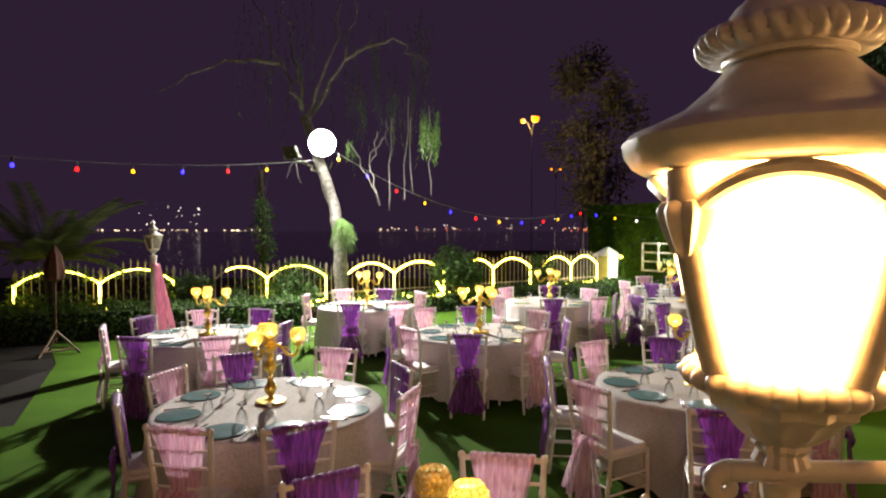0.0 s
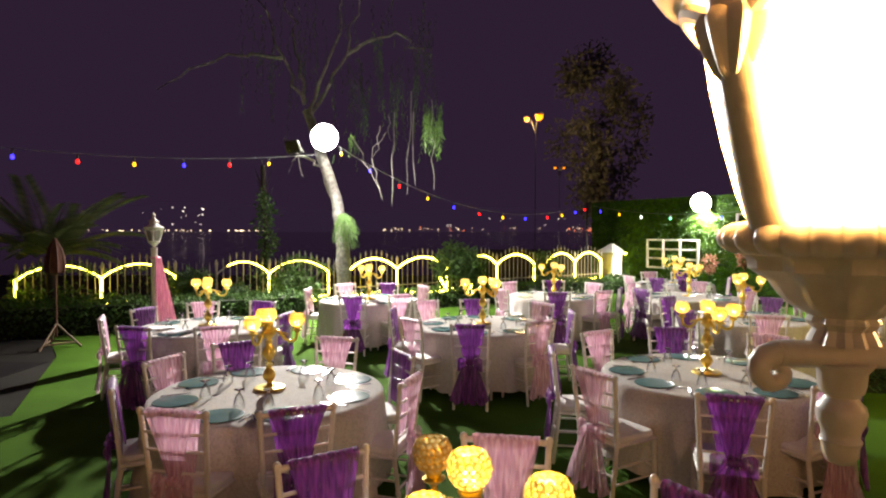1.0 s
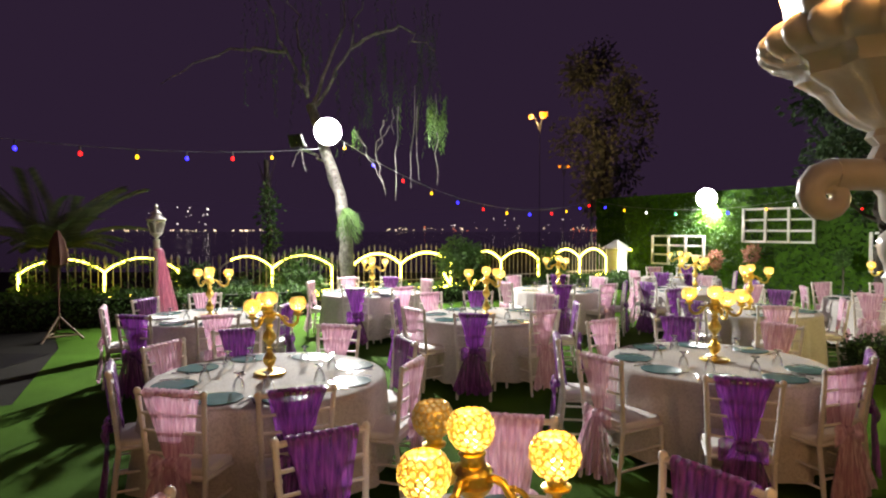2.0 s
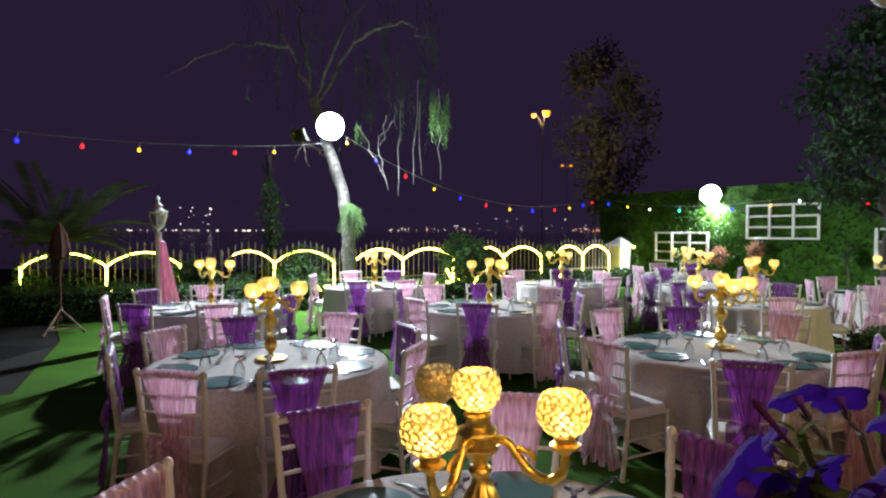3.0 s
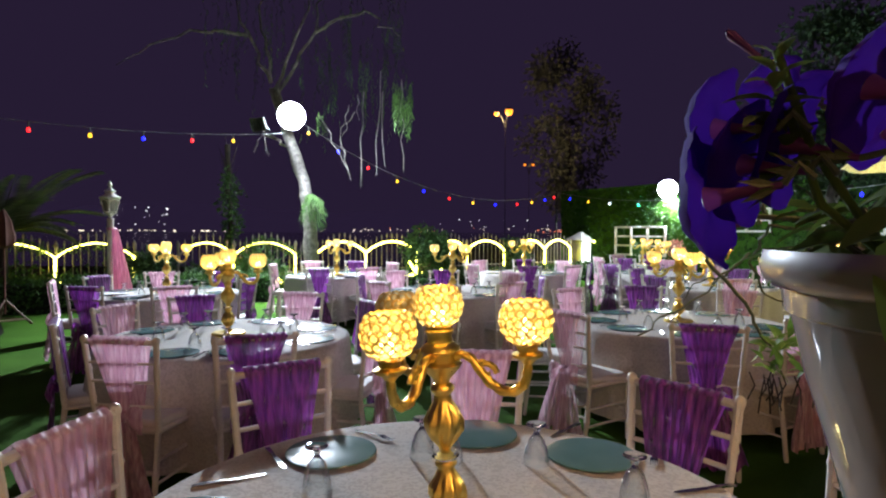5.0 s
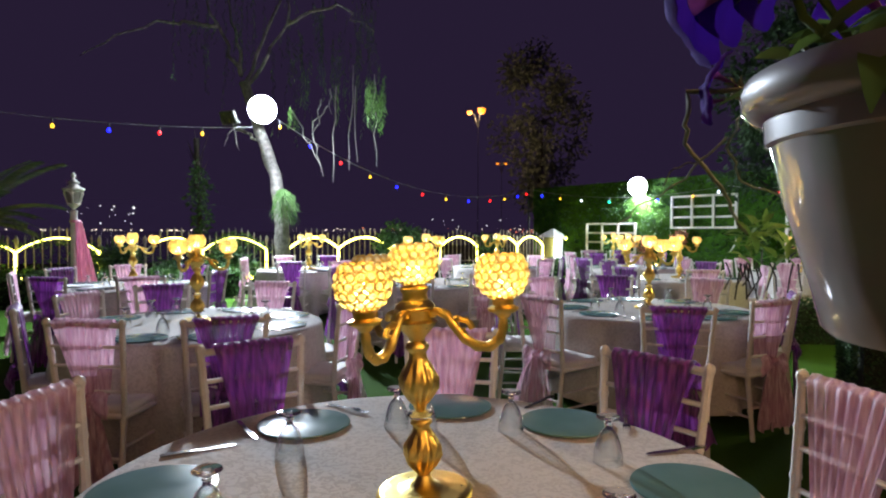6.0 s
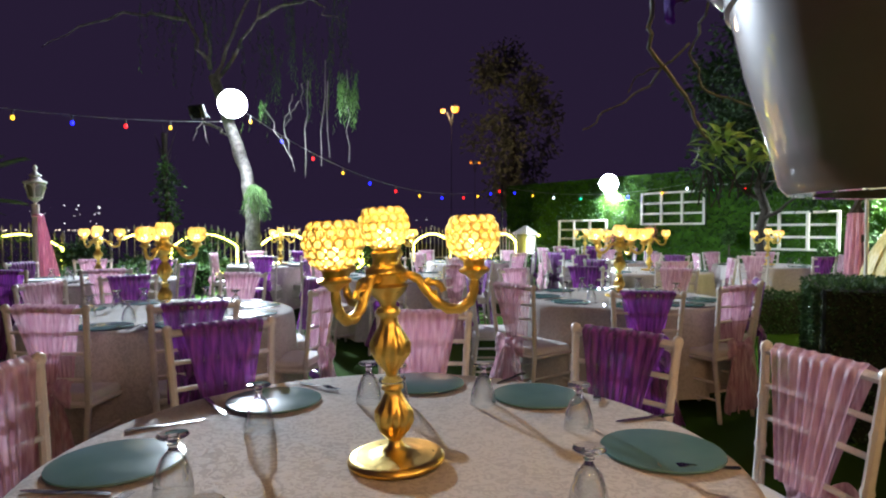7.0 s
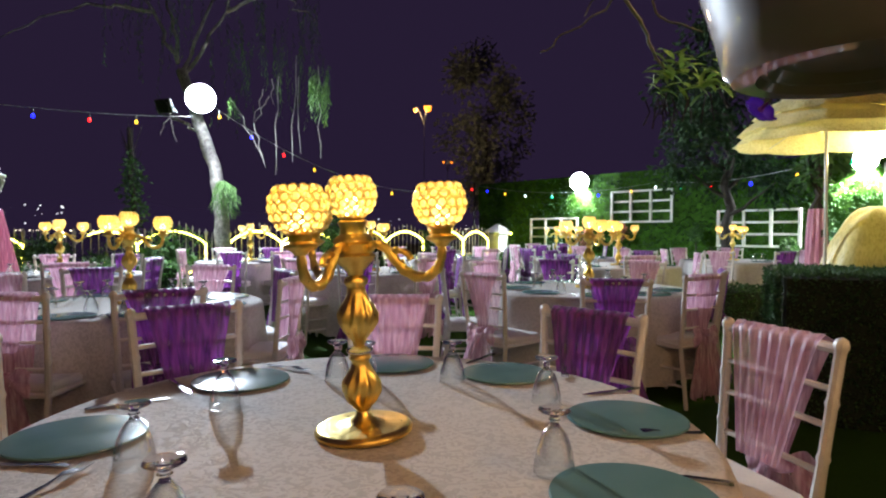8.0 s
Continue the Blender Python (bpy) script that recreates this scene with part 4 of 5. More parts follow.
def chair(label, cloth, cloth_name):
    c = thing("banquet_chair", label, "chair", "chairs round the tables")
    for sx in (-1, 1):
        zs = [0, 0.02, 0.18, 0.2, 0.22, 0.45, 0.47, 0.6, 0.615, 0.63, 0.76, 0.775, 0.79, 0.915, 0.925, 0.935, 0.945, 0.958, 0.965]
        rs = [0.013, 0.016, 0.016, 0.02, 0.016, 0.017, 0.019, 0.016, 0.02, 0.016, 0.016, 0.02, 0.016, 0.016, 0.017, 0.021, 0.021, 0.016, 0.004]
        part("back_leg", Mesh().tube([(sx * (0.185 + 0.03 * max(0, z - 0.45) / 0.5), (back_y(z) if z > 0.45 else -0.20 - 0.05 * (0.45 - z) / 0.45), z) for z in zs], rs, 8), WHITE_WOOD, c)
        zs = [0, 0.02, 0.18, 0.2, 0.22, 0.4, 0.43]
        part("front_leg", Mesh().tube([(sx * (0.185 + 0.01 * (0.43 - z)), 0.2, z) for z in zs], [0.012, 0.015, 0.016, 0.02, 0.016, 0.018, 0.018], 8), WHITE_WOOD, c)
        for z in (0.16, 0.28):
            part("stretcher", Mesh().tube([(sx * 0.187, 0.2, z), (sx * 0.187, -0.225, z)], 0.009, 6), WHITE_WOOD, c)
    for y in (0.2, -0.225):
        part("stretcher", Mesh().tube([(-0.187, y, 0.22), (0.187, y, 0.22)], 0.009, 6), WHITE_WOOD, c)
    part("top_rail", Mesh().tube([(-0.212, back_y(0.93), 0.93), (0, back_y(0.93) - 0.012, 0.936), (0.212, back_y(0.93), 0.93)], 0.016, 8), WHITE_WOOD, c)
    for z in (0.815, 0.71, 0.575):
        w = 0.185 + 0.03 * (z - 0.45) / 0.5
        part("cross_rail", Mesh().tube([(-w, back_y(z), z), (0, back_y(z) - 0.01, z), (w, back_y(z), z)], 0.010, 6), WHITE_WOOD, c)
    part("seat_frame", Mesh().box(-0.205, -0.215, 0.425, 0.205, 0.215, 0.452, 0.008), WHITE_WOOD, c)
    part("seat", Mesh().loft([[(x * k, y * k, z) for x, y in ((-0.195, -0.16), (-0.16, -0.2), (0.16, -0.2), (0.195, -0.16), (0.195, 0.17), (0.16, 0.205), (-0.16, 0.205), (-0.195, 0.17))]
                              for k, z in ((0.98, 0.453), (1.0, 0.465), (1.0, 0.482), (0.94, 0.497), (0.6, 0.503))], True, True), CUSHION, c, "pale padded seat cushion")

    def pleat(u, v, n=8, amp=0.007):
        return amp * math.sin(u * 2 * math.pi * n + 1.3 * math.sin(v * 3.0) + 0.7) + 0.4 * amp * math.sin(u * 2 * math.pi * n * 2.3 + v * 5)
    # cloth from the front of the back, over the rail and down to the knot
    cols = 40
    grid = []
    for k in range(25):
        v = k / 24
        if v < 0.42:
            q = 1 - v / 0.42
            z = 0.945 - 0.4 * q
            y = back_y(z) + 0.027 + 0.008 * q
            w = 0.168 - 0.085 * q ** 0.9
        elif v < 0.5:
            a = (v - 0.42) / 0.08 * math.pi
            z, y, w = 0.945 + 0.02 * math.sin(a), back_y(0.945) + 0.027 * math.cos(a), 0.17
        else:
            q = (v - 0.5) / 0.5
            z = 0.945 - 0.4 * q
            y = back_y(z) - 0.027 - 0.008 * q
            w = 0.168 - 0.128 * q ** 0.85
        grid.append([((2 * j / cols - 1) * w, y - pleat(j / cols, v, 8, 0.0045) * (1 if v > 0.46 else -1), z + 0.0012 * math.sin(j * 0.9)) for j in range(cols + 1)])
    sash = part("sash", Mesh().sheet(grid), cloth, c, cloth_name + " organza sash gathered over the chair back", angle=180)
    kn = []
    for k in range(9):
        a = math.pi * k / 8
        kn.append([(0.062 * math.sin(a) * math.cos(b) * (1 + 0.12 * math.sin(3 * b + k)), -0.252 + 0.032 * math.sin(a) * math.sin(b), 0.535 + 0.034 * math.cos(a)) for b in (2 * math.pi * j / 14 for j in range(14))])
    part("knot", Mesh().loft(kn, True, True), cloth, sash, angle=180)
    for sx in (-1, 1):
        g2 = []
        for k in range(9):
            u = k / 8
            g2.append([(sx * (0.04 + 0.1 * u), -0.27 - 0.035 * math.sin(q * math.pi) * math.sin(u * math.pi) - 0.006 * math.sin(q * 12 + u * 6), 0.54 + (q - 0.5) * 0.15 * math.sin(u * math.pi * 0.55 + 0.35) - 0.035 * u) for q in (j / 10 for j in range(11))])
        part("bow", Mesh().sheet(g2), cloth, sash, angle=180)
        g2 = []
        for k in range(13):
            v = k / 12
            w = 0.03 + 0.12 * v ** 0.8
            g2.append([(sx * (0.025 + 0.05 * v) + (2 * j / 20 - 1) * w, -0.265 - 0.035 * v - pleat(j / 20, v, 5, 0.012 * (0.3 + v)), 0.53 - 0.43 * v - 0.03 * math.sin(j * 0.5 + sx)) for j in range(21)])
        part("tail", Mesh().sheet(g2), cloth, sash, angle=180)
    return c


PINK_LABEL = "white wooden ladder-back chair dressed with a sheer pink sash"
VIOLET_LABEL = "white wooden ladder-back chair dressed with a sheer violet sash"
chair_models = {}


def put_chair(back, table, colour):
    """back: where the top of the backrest stands; the chair faces the table."""
    d = Vector((table[0] - back[0], table[1] - back[1]))
    d.normalize()
    yaw = math.degrees(math.atan2(d.y, d.x)) - 90
    m = pose(back[0] + d.x * 0.255, back[1] + d.y * 0.255, 0.012, 0, 0, yaw)
    if colour not in chair_models:
        chair_models[colour] = chair(*((PINK_LABEL, PINK, "sheer pink") if colour == "p" else (VIOLET_LABEL, VIOLET, "sheer violet")))
        chair_models[colour].matrix_basis = m
        return chair_models[colour]
    return copy_thing(chair_models[colour], m)


def cloth_mesh(seed):
    r = random.Random(seed)
    m = Mesh()
    seg = 120
    ph = [r.uniform(0, 6.28) for _ in range(4)]
    rings = []
    R = 0.86
    for k, (rad, z) in enumerate([(0.05, 0.772), (0.3, 0.772), (0.6, 0.772), (0.8, 0.772), (0.84, 0.770), (0.857, 0.762), (0.865, 0.745), (0.87, 0.7), (0.875, 0.6), (0.885, 0.45), (0.9, 0.3), (0.91, 0.15), (0.915, 0.07)]):
        ring = []
        drop = max(0.0, (0.762 - z) / 0.69)
        for i in range(seg):
            a = 2 * math.pi * i / seg
            fold = (0.034 * math.sin(9 * a + ph[0]) + 0.022 * math.sin(15 * a + ph[1] + drop) + 0.012 * math.sin(26 * a + ph[2])) * drop ** 0.7
            corner = 0.05 * abs(math.sin(2 * a + ph[3]))
            ring.append(((rad + fold) * math.cos(a), (rad + fold) * math.sin(a), z + drop * drop * corner * 1.2))
        rings.append(ring)
    m.loft(rings, True, False)
    return m


cloths = [cloth_mesh(k).done("tablecloth", True, 60) for k in (1, 2, 3)]
for c in cloths:
    c.materials.append(CLOTH)
table_model = None


def put_table(x, y, k):
    global table_model
    if table_model is None:
        t = thing("round_table", "round wooden banquet table under a floor-length cloth", "table", "banquet tables")
        part("tabletop", Mesh().lathe([(0.0, 0.735), (0.83, 0.735), (0.845, 0.75), (0.83, 0.765), (0.0, 0.765)], 48), TABLE_WOOD, t)
        part("pedestal", Mesh().lathe([(0.05, 0.05), (0.05, 0.735)], 14), TABLE_WOOD, t)
        for a in range(4):
            ca, sa = math.cos(a * math.pi / 2), math.sin(a * math.pi / 2)
            part("leg", Mesh().tube([(0.04 * ca, 0.04 * sa, 0.25), (0.3 * ca, 0.3 * sa, 0.1), (0.45 * ca, 0.45 * sa, 0.02)], 0.025, 8), TABLE_WOOD, t)
        t.matrix_basis = pose(x, y, 0.012)
        table_model = t
    else:
        copy_thing(table_model, pose(x, y, 0.012))
    ob = new("tablecloth", cloths[k % 3])
    ob.matrix_basis = pose(x, y, 0.012, 0, 0, 40 * k)
    tagged(ob, "ivory damask tablecloth hanging in folds over a round table", "tablecloth", "tablecloths")


def embossed(profile, seg=60, leaves=6, deep=0.22):
    """A turned stem cast with overlapping raised leaves."""
    pts = []
    for k in range(len(profile) - 1):
        for q in range(3):
            u = q / 3
            pts.append((profile[k][0] * (1 - u) + profile[k + 1][0] * u, profile[k][1] * (1 - u) + profile[k + 1][1] * u))
    pts.append(profile[-1])
    z0, z1 = pts[0][1], pts[-1][1]
    rings = []
    for r, z in pts:
        t = (z - z0) / (z1 - z0)
        swell = math.sin(math.pi * min(1.0, t * 1.25)) if t < 0.8 else 0.0
        ring = []
        for i in range(seg):
            a = 2 * math.pi * i / seg
            rel = abs(math.cos(leaves * a / 2 + 2.4 * t)) ** 0.6 - 0.55 + 0.35 * math.cos(2 * leaves * a - 7 * t)
            rr = r * (1 + deep * swell * rel)
            ring.append((rr * math.cos(a), rr * math.sin(a), z))
        rings.append(ring)
    return Mesh().loft(rings, True, True)


GLOBE_R = 0.053


def bead_places():
    places = []
    for k, la in enumerate((-62, -42, -22, -2, 18, 38)):
        c = math.cos(radians(la))
        n = max(5, round(2 * math.pi * GLOBE_R * c / 0.0195))
        for i in range(n):
            lo = 2 * math.pi * (i + 0.5 * (k % 2)) / n
            nrm = Vector((c * math.cos(lo), c * math.sin(lo), math.sin(radians(la))))
            east = Vector((-math.sin(lo), math.cos(lo), 0))
            turn = Matrix((east, nrm.cross(east), nrm)).transposed().to_4x4()
            places.append(Matrix.Translation(nrm * GLOBE_R) @ turn)
    return places


BEADS = bead_places()


def bead_mesh(places, name):
    """Faceted crystals, each held in a gilt ring."""
    m, slots = Mesh(), []
    turn8 = [2 * math.pi * q / 8 for q in range(8)]
    for mt in places:
        start = len(m.f)
        loop = [mt @ Vector((0.0094 * math.cos(a), 0.0094 * math.sin(a), 0)) for a in (2 * math.pi * q / 10 for q in range(11))]
        m.tube(loop, 0.0021, 5, False)
        slots += [0] * (len(m.f) - start)
        start = len(m.f)
        m.loft([[tuple(mt @ Vector((r * math.cos(a), r * math.sin(a), z))) for a in turn8] for r, z in ((0.0045, -0.003), (0.0086, 0.0), (0.0048, 0.004))], True, True)
        slots += [1] * (len(m.f) - start)
    me = m.done(name, False)
    me.materials.append(CRYSTAL_WIRE)
    me.materials.append(CRYSTAL)
    me.polygons.foreach_set("material_index", slots)
    return me


ONE_BEAD = bead_mesh([Matrix.Identity(4)], "crystal_bead")
ALL_BEADS = bead_mesh(BEADS, "crystal_shell")
GLOBE_FRAME = Mesh().lathe([(0.008, -0.0535), (0.024, -0.0525), (0.03, -0.047), (0.0285, -0.0455), (0.022, -0.05), (0.008, -0.051)], 20).done("globe")
GLOBE_BULB = Mesh().lathe([(0.004, -0.045), (0.016, -0.043), (0.019, -0.03), (0.015, -0.015), (0.007, -0.004), (0.001, 0.004)], 14).done("bulb")


def candelabrum(label, arms, unlit=(), fine=False):
    """Gold candelabrum, one globe in the middle and one on each arm. arms: degrees."""
    c = thing("candelabrum", label, "candelabrum", "candelabra on the tables")
    part("base", Mesh().lathe([(0.0, 0.0), (0.108, 0.0), (0.118, 0.0056), (0.119, 0.0122), (0.115, 0.018), (0.108, 0.0215), (0.098, 0.0225), (0.07, 0.0235), (0.04, 0.029), (0.022, 0.04), (0.015, 0.0564)], 48), GOLD, c, "broad dished gold foot")
    part("lower_stem", embossed([(0.013, 0.0517), (0.02, 0.0620), (0.034, 0.0799), (0.043, 0.1034), (0.042, 0.1269), (0.03, 0.1523), (0.021, 0.1711), (0.022, 0.1786), (0.027, 0.1824), (0.026, 0.1899), (0.018, 0.1955)]), GOLD, c, angle=70)
    part("glass_ring", Mesh().lathe([(0.012, 0.1927), (0.03, 0.1974), (0.034, 0.2030), (0.03, 0.2087), (0.012, 0.2124)], 20), GLASS, c, "clear glass collar")
    part("middle_stem", embossed([(0.012, 0.2106), (0.016, 0.2256), (0.03, 0.2444), (0.043, 0.2679), (0.045, 0.2914), (0.034, 0.3196), (0.023, 0.3403), (0.021, 0.3553), (0.027, 0.3628), (0.03, 0.3694), (0.026, 0.3779), (0.017, 0.3835)]), GOLD, c, angle=70)
    part("hub", Mesh().lathe([(0.017, 0.3807), (0.022, 0.3948), (0.045, 0.4183), (0.052, 0.4305), (0.044, 0.4380), (0.043, 0.4587), (0.05, 0.4644), (0.047, 0.4728), (0.032, 0.4841), (0.03, 0.4982), (0.036, 0.5123), (0.03, 0.5179), (0.0, 0.5179)], 32), GOLD, c)

    def put_globe(at, lit):
        gl = part("globe", GLOBE_FRAME, GOLD, c, "globe of crystal beads in gilt rings" + ("" if lit else ", unlit"))
        gl.location = at
        gl.scale = (1.1, 1.1, 1.1)
        if fine:
            for mt in BEADS:
                part("crystal_bead", ONE_BEAD, CRYSTAL, gl).matrix_basis = mt
        else:
            tagged(part("crystal_shell", ALL_BEADS, CRYSTAL, gl), kind="stuff")
        if lit:
            part("bulb", GLOBE_BULB, BULB_WARM, gl, "glowing warm candle bulb")
    put_globe((0, 0, 0.577), True)
    for a in arms:
        ca, sa = math.cos(radians(a)), math.sin(radians(a))
        prof = [(0.035, 0.447), (0.06, 0.458), (0.085, 0.449), (0.105, 0.423), (0.13, 0.394), (0.16, 0.378), (0.19, 0.378), (0.215, 0.394), (0.226, 0.42), (0.228, 0.45)]
        fine_prof = [(prof[k][0] + (prof[k + 1][0] - prof[k][0]) * q / 4, prof[k][1] + (prof[k + 1][1] - prof[k][1]) * q / 4) for k in range(9) for q in range(4)] + [prof[-1]]
        part("arm", Mesh().tube([(ca * q, sa * q, z) for q, z in fine_prof], [0.008 + 0.003 * math.sin(math.pi * k / 36) + 0.002 * abs(math.sin(k * 0.7)) for k in range(37)], 10), GOLD, c, angle=70)
        curl = [(0.12 + 0.03 * math.cos(t) * (1 - t / 9), 0.418 + 0.026 * math.sin(t) * (1 - t / 9)) for t in (q * 0.55 for q in range(13))]
        part("scroll", Mesh().tube([(ca * q, sa * q, z) for q, z in curl], [0.008 * (1 - 0.05 * k) for k in range(13)], 6), GOLD, c)
        for x0, z0, size, lean in ((0.1, 0.432, 0.026, -0.3), (0.15, 0.372, 0.02, 0.2), (0.2, 0.378, 0.03, 0.5), (0.225, 0.41, 0.026, 1.1)):
            leaf_curl = [(x0 + size * (t * math.cos(lean) - 0.35 * math.sin(3 * t) * math.sin(lean)), z0 + size * (t * math.sin(lean) * 0.6 + 0.5 * math.sin(2.6 * t))) for t in (q / 8 for q in range(9))]
            part("leaf_scroll", Mesh().tube([(ca * q, sa * q, z) for q, z in leaf_curl], [0.004, 0.007, 0.0085, 0.0085, 0.008, 0.007, 0.0055, 0.005, 0.003], 6), GOLD, c)
        part("candle_cup", Mesh().lathe([(0.012, 0.446), (0.018, 0.454), (0.034, 0.463), (0.036, 0.469), (0.023, 0.475), (0.025, 0.488), (0.028, 0.495), (0.0, 0.495)], 20, at=(ca * 0.228, sa * 0.228, 0)), GOLD, c)
        put_globe((ca * 0.228, sa * 0.228, 0.546), a not in unlit)
    return c


def plate_mesh():
    return Mesh().lathe([(0.0, 0.0), (0.148, 0.0), (0.154, 0.004), (0.152, 0.008), (0.145, 0.009), (0.0, 0.008)], 48).done("charger_plate")


def goblet():
    """A stemmed glass standing on its rim, foot up."""
    g = thing("goblet", "clear stemmed glass turned upside down on the cloth", "glass", "upturned glasses")
    part("bowl", Mesh().lathe([(0.0, 0.094), (0.012, 0.092), (0.024, 0.078), (0.0345, 0.05), (0.0395, 0.025), (0.0405, 0.0), (0.0418, 0.0), (0.041, 0.025), (0.036, 0.05), (0.0255, 0.08), (0.013, 0.095), (0.0, 0.098)], 28), THIN_GLASS, g, "thin clear bowl")
    part("foot", Mesh().lathe([(0.0, 0.0975), (0.011, 0.0975), (0.008, 0.104), (0.0125, 0.109), (0.0085, 0.114), (0.013, 0.119), (0.03, 0.1245), (0.034, 0.128), (0.032, 0.132), (0.012, 0.1335), (0.0, 0.131)], 14), GLASS, g, "thick glass foot and knopped stem", angle=25)
    return g


def knife_mesh():
    m = Mesh()
    m.loft([[(-w, y, z), (w, y, z), (w, y, z + t), (-w, y, z + t)] for y, w, t, z in ((0.0, 0.005, 0.004, 0), (0.01, 0.008, 0.006, 0), (0.085, 0.006, 0.005, 0), (0.095, 0.004, 0.003, 0.001), (0.105, 0.008, 0.002, 0.001), (0.17, 0.009, 0.0015, 0.001), (0.2, 0.006, 0.0012, 0.001), (0.212, 0.001, 0.001, 0.001))], True, True)
    return m.done("knife")


def fork_mesh():
    m = Mesh()
    m.loft([[(-w, y, z), (w, y, z), (w, y, z + 0.003), (-w, y, z + 0.003)] for y, w, z in ((0.0, 0.006, 0.001), (0.02, 0.008, 0), (0.09, 0.004, 0.004), (0.12, 0.004, 0.008), (0.135, 0.012, 0.008), (0.15, 0.013, 0.006))], True, True)
    for k in range(4):
        x = -0.0105 + k * 0.007
        m.tube([(x, 0.148, 0.007), (x, 0.17, 0.005), (x, 0.195, 0.009)], [0.0018, 0.0016, 0.0008], 5)
    return m.done("fork")


PLATE, KNIFE, FORK = plate_mesh(), knife_mesh(), fork_mesh()
goblet_model = None
for me, mt in ((PLATE, PLATE_GLASS), (KNIFE, STEEL), (FORK, STEEL)):
    me.materials.append(mt)
TOP = 0.7855


def lay(kind, x, y, yaw=0.0):
    global goblet_model
    if kind == "glass":
        if goblet_model is None:
            goblet_model = goblet()
            goblet_model.matrix_basis = pose(x, y, TOP)
        else:
            copy_thing(goblet_model, pose(x, y, TOP, 0, 0, 37 * x))
        return
    me, name, label, cat, grp = {
        "plate": (PLATE, "charger_plate", "round teal glass charger plate on the ivory cloth", "plate", "charger plates"),
        "knife": (KNIFE, "table_knife", "steel table knife lying beside a plate", "knife", "table knives"),
        "fork": (FORK, "table_fork", "steel table fork lying beside a plate", "fork", "table forks"),
    }[kind]
    ob = new(name, me)
    ob.matrix_basis = pose(x, y, TOP, 0, 0, yaw)
    tagged(ob, label, cat, grp)


def lay_line(kind, a, b):
    """Cutlery from its handle end a towards b."""
    lay(kind, a[0], a[1], math.degrees(math.atan2(b[1] - a[1], b[0] - a[0])) - 90)


def setting(table, back, r, skip=()):
    """A place setting in front of a chair."""
    d = Vector((back[0] - table[0], back[1] - table[1])).normalized()
    s = Vector((-d.y, d.x))
    c = Vector(table) + d * 0.66
    if "plate" not in skip:
        lay("plate", *c)
    k = c - s * 0.19 + d * 0.09
    lay_line("knife", k, k - d)
    k = c + s * 0.185 + d * 0.09
    lay_line("fork", k, k - d + s * r.uniform(-0.15, 0.15))
    q = c - d * 0.2 + s * r.uniform(-0.12, 0.05)
    lay("glass", *q)


TABLES = {
    "near": (0.17, 1.72), "left": (-1.27, 4.55), "right": (2.3, 5.1), "far_left": (-2.98, 7.62), "middle": (0.55, 7.75),
    "back_left": (-1.3, 10.6), "back": (2.1, 11.2), "wall": (5.4, 13.9), "side": (4.25, 8.4), "between": (4.6, 11.1), "hedge": (6.95, 9.5),
}
CHAIRS = {
    "near": [(-0.49, 2.77, "v"), (0.38, 3.02, "p"), (1.08, 2.36, "v"), (1.49, 1.86, "p"), (-0.94, 1.96, "p")],
    "left": [(-1.5, 3.44, "p"), (-0.79, 3.49, "v"), (-2.2, 4.05, "v"), (-2.22, 4.85, "p"), (-0.99, 5.79, "p"), (-0.17, 4.22, "p"), (-0.29, 5.07, "v"), (-1.87, 5.53, "v")],
    "right": [(1.16, 4.41, "p"), (1.01, 5.26, "v"), (1.63, 6.14, "p"), (2.46, 6.37, "v"), (1.88, 3.75, "v"), (3.29, 5.92, "p"), (2.72, 4.06, "p"), (3.22, 4.55, "v")],
    "far_left": [(-4.05, 7.1, "p"), (-3.3, 6.39, "v"), (-2.41, 6.43, "p"), (-3.98, 7.95, "v"), (-3.45, 8.6, "p"), (-2.62, 8.72, "v"), (-1.93, 7.44, "v")],
    "middle": [(0.34, 6.56, "v"), (-0.35, 7.01, "p"), (-0.64, 7.87, "v"), (-0.22, 8.77, "p"), (0.5, 8.98, "v"), (1.16, 6.82, "p"), (1.45, 8.58, "p"), (1.71, 7.7, "v")],
    "back_left": [(-2.42, 10.66, "p"), (-1.41, 9.4, "v"), (-0.66, 9.6, "p"), (-1.9, 11.6, "p"), (-1.08, 11.75, "v"), (-0.35, 11.2, "p")],
    "back": [(1.94, 9.99, "v"), (1.05, 10.6, "p"), (1.35, 12.01, "p"), (2.31, 12.38, "v"), (3.0, 11.8, "p"), (2.78, 10.22, "p"), (3.22, 10.75, "v")],
    "wall": [(4.25, 13.6, "p"), (4.65, 12.95, "v"), (5.2, 15.05, "p"), (5.95, 14.95, "v"), (5.2, 12.75, "v"), (6.4, 13.3, "v")],
    "side": [(3.22, 7.85, "v"), (3.55, 9.35, "v"), (5.1, 9.2, "v"), (4.0, 7.25, "p"), (5.3, 8.0, "p")],
    "between": [(3.72, 11.75, "p"), (3.55, 10.6, "v"), (5.2, 12.1, "p"), (5.7, 11.2, "v"), (5.2, 10.1, "p")],
    "hedge": [(6.15, 8.75, "p"), (5.85, 9.85, "p"), (6.6, 10.6, "p"), (7.05, 8.35, "v"), (7.6, 10.45, "p"), (7.95, 9.0, "p")],
}
srnd = random.Random(17)
for k, (name, c) in enumerate(TABLES.items()):
    put_table(c[0], c[1], k)
    for bx, by, col in CHAIRS[name]:
        put_chair((bx, by), c, col)
        if name != "near":
            setting(c, (bx, by), srnd)

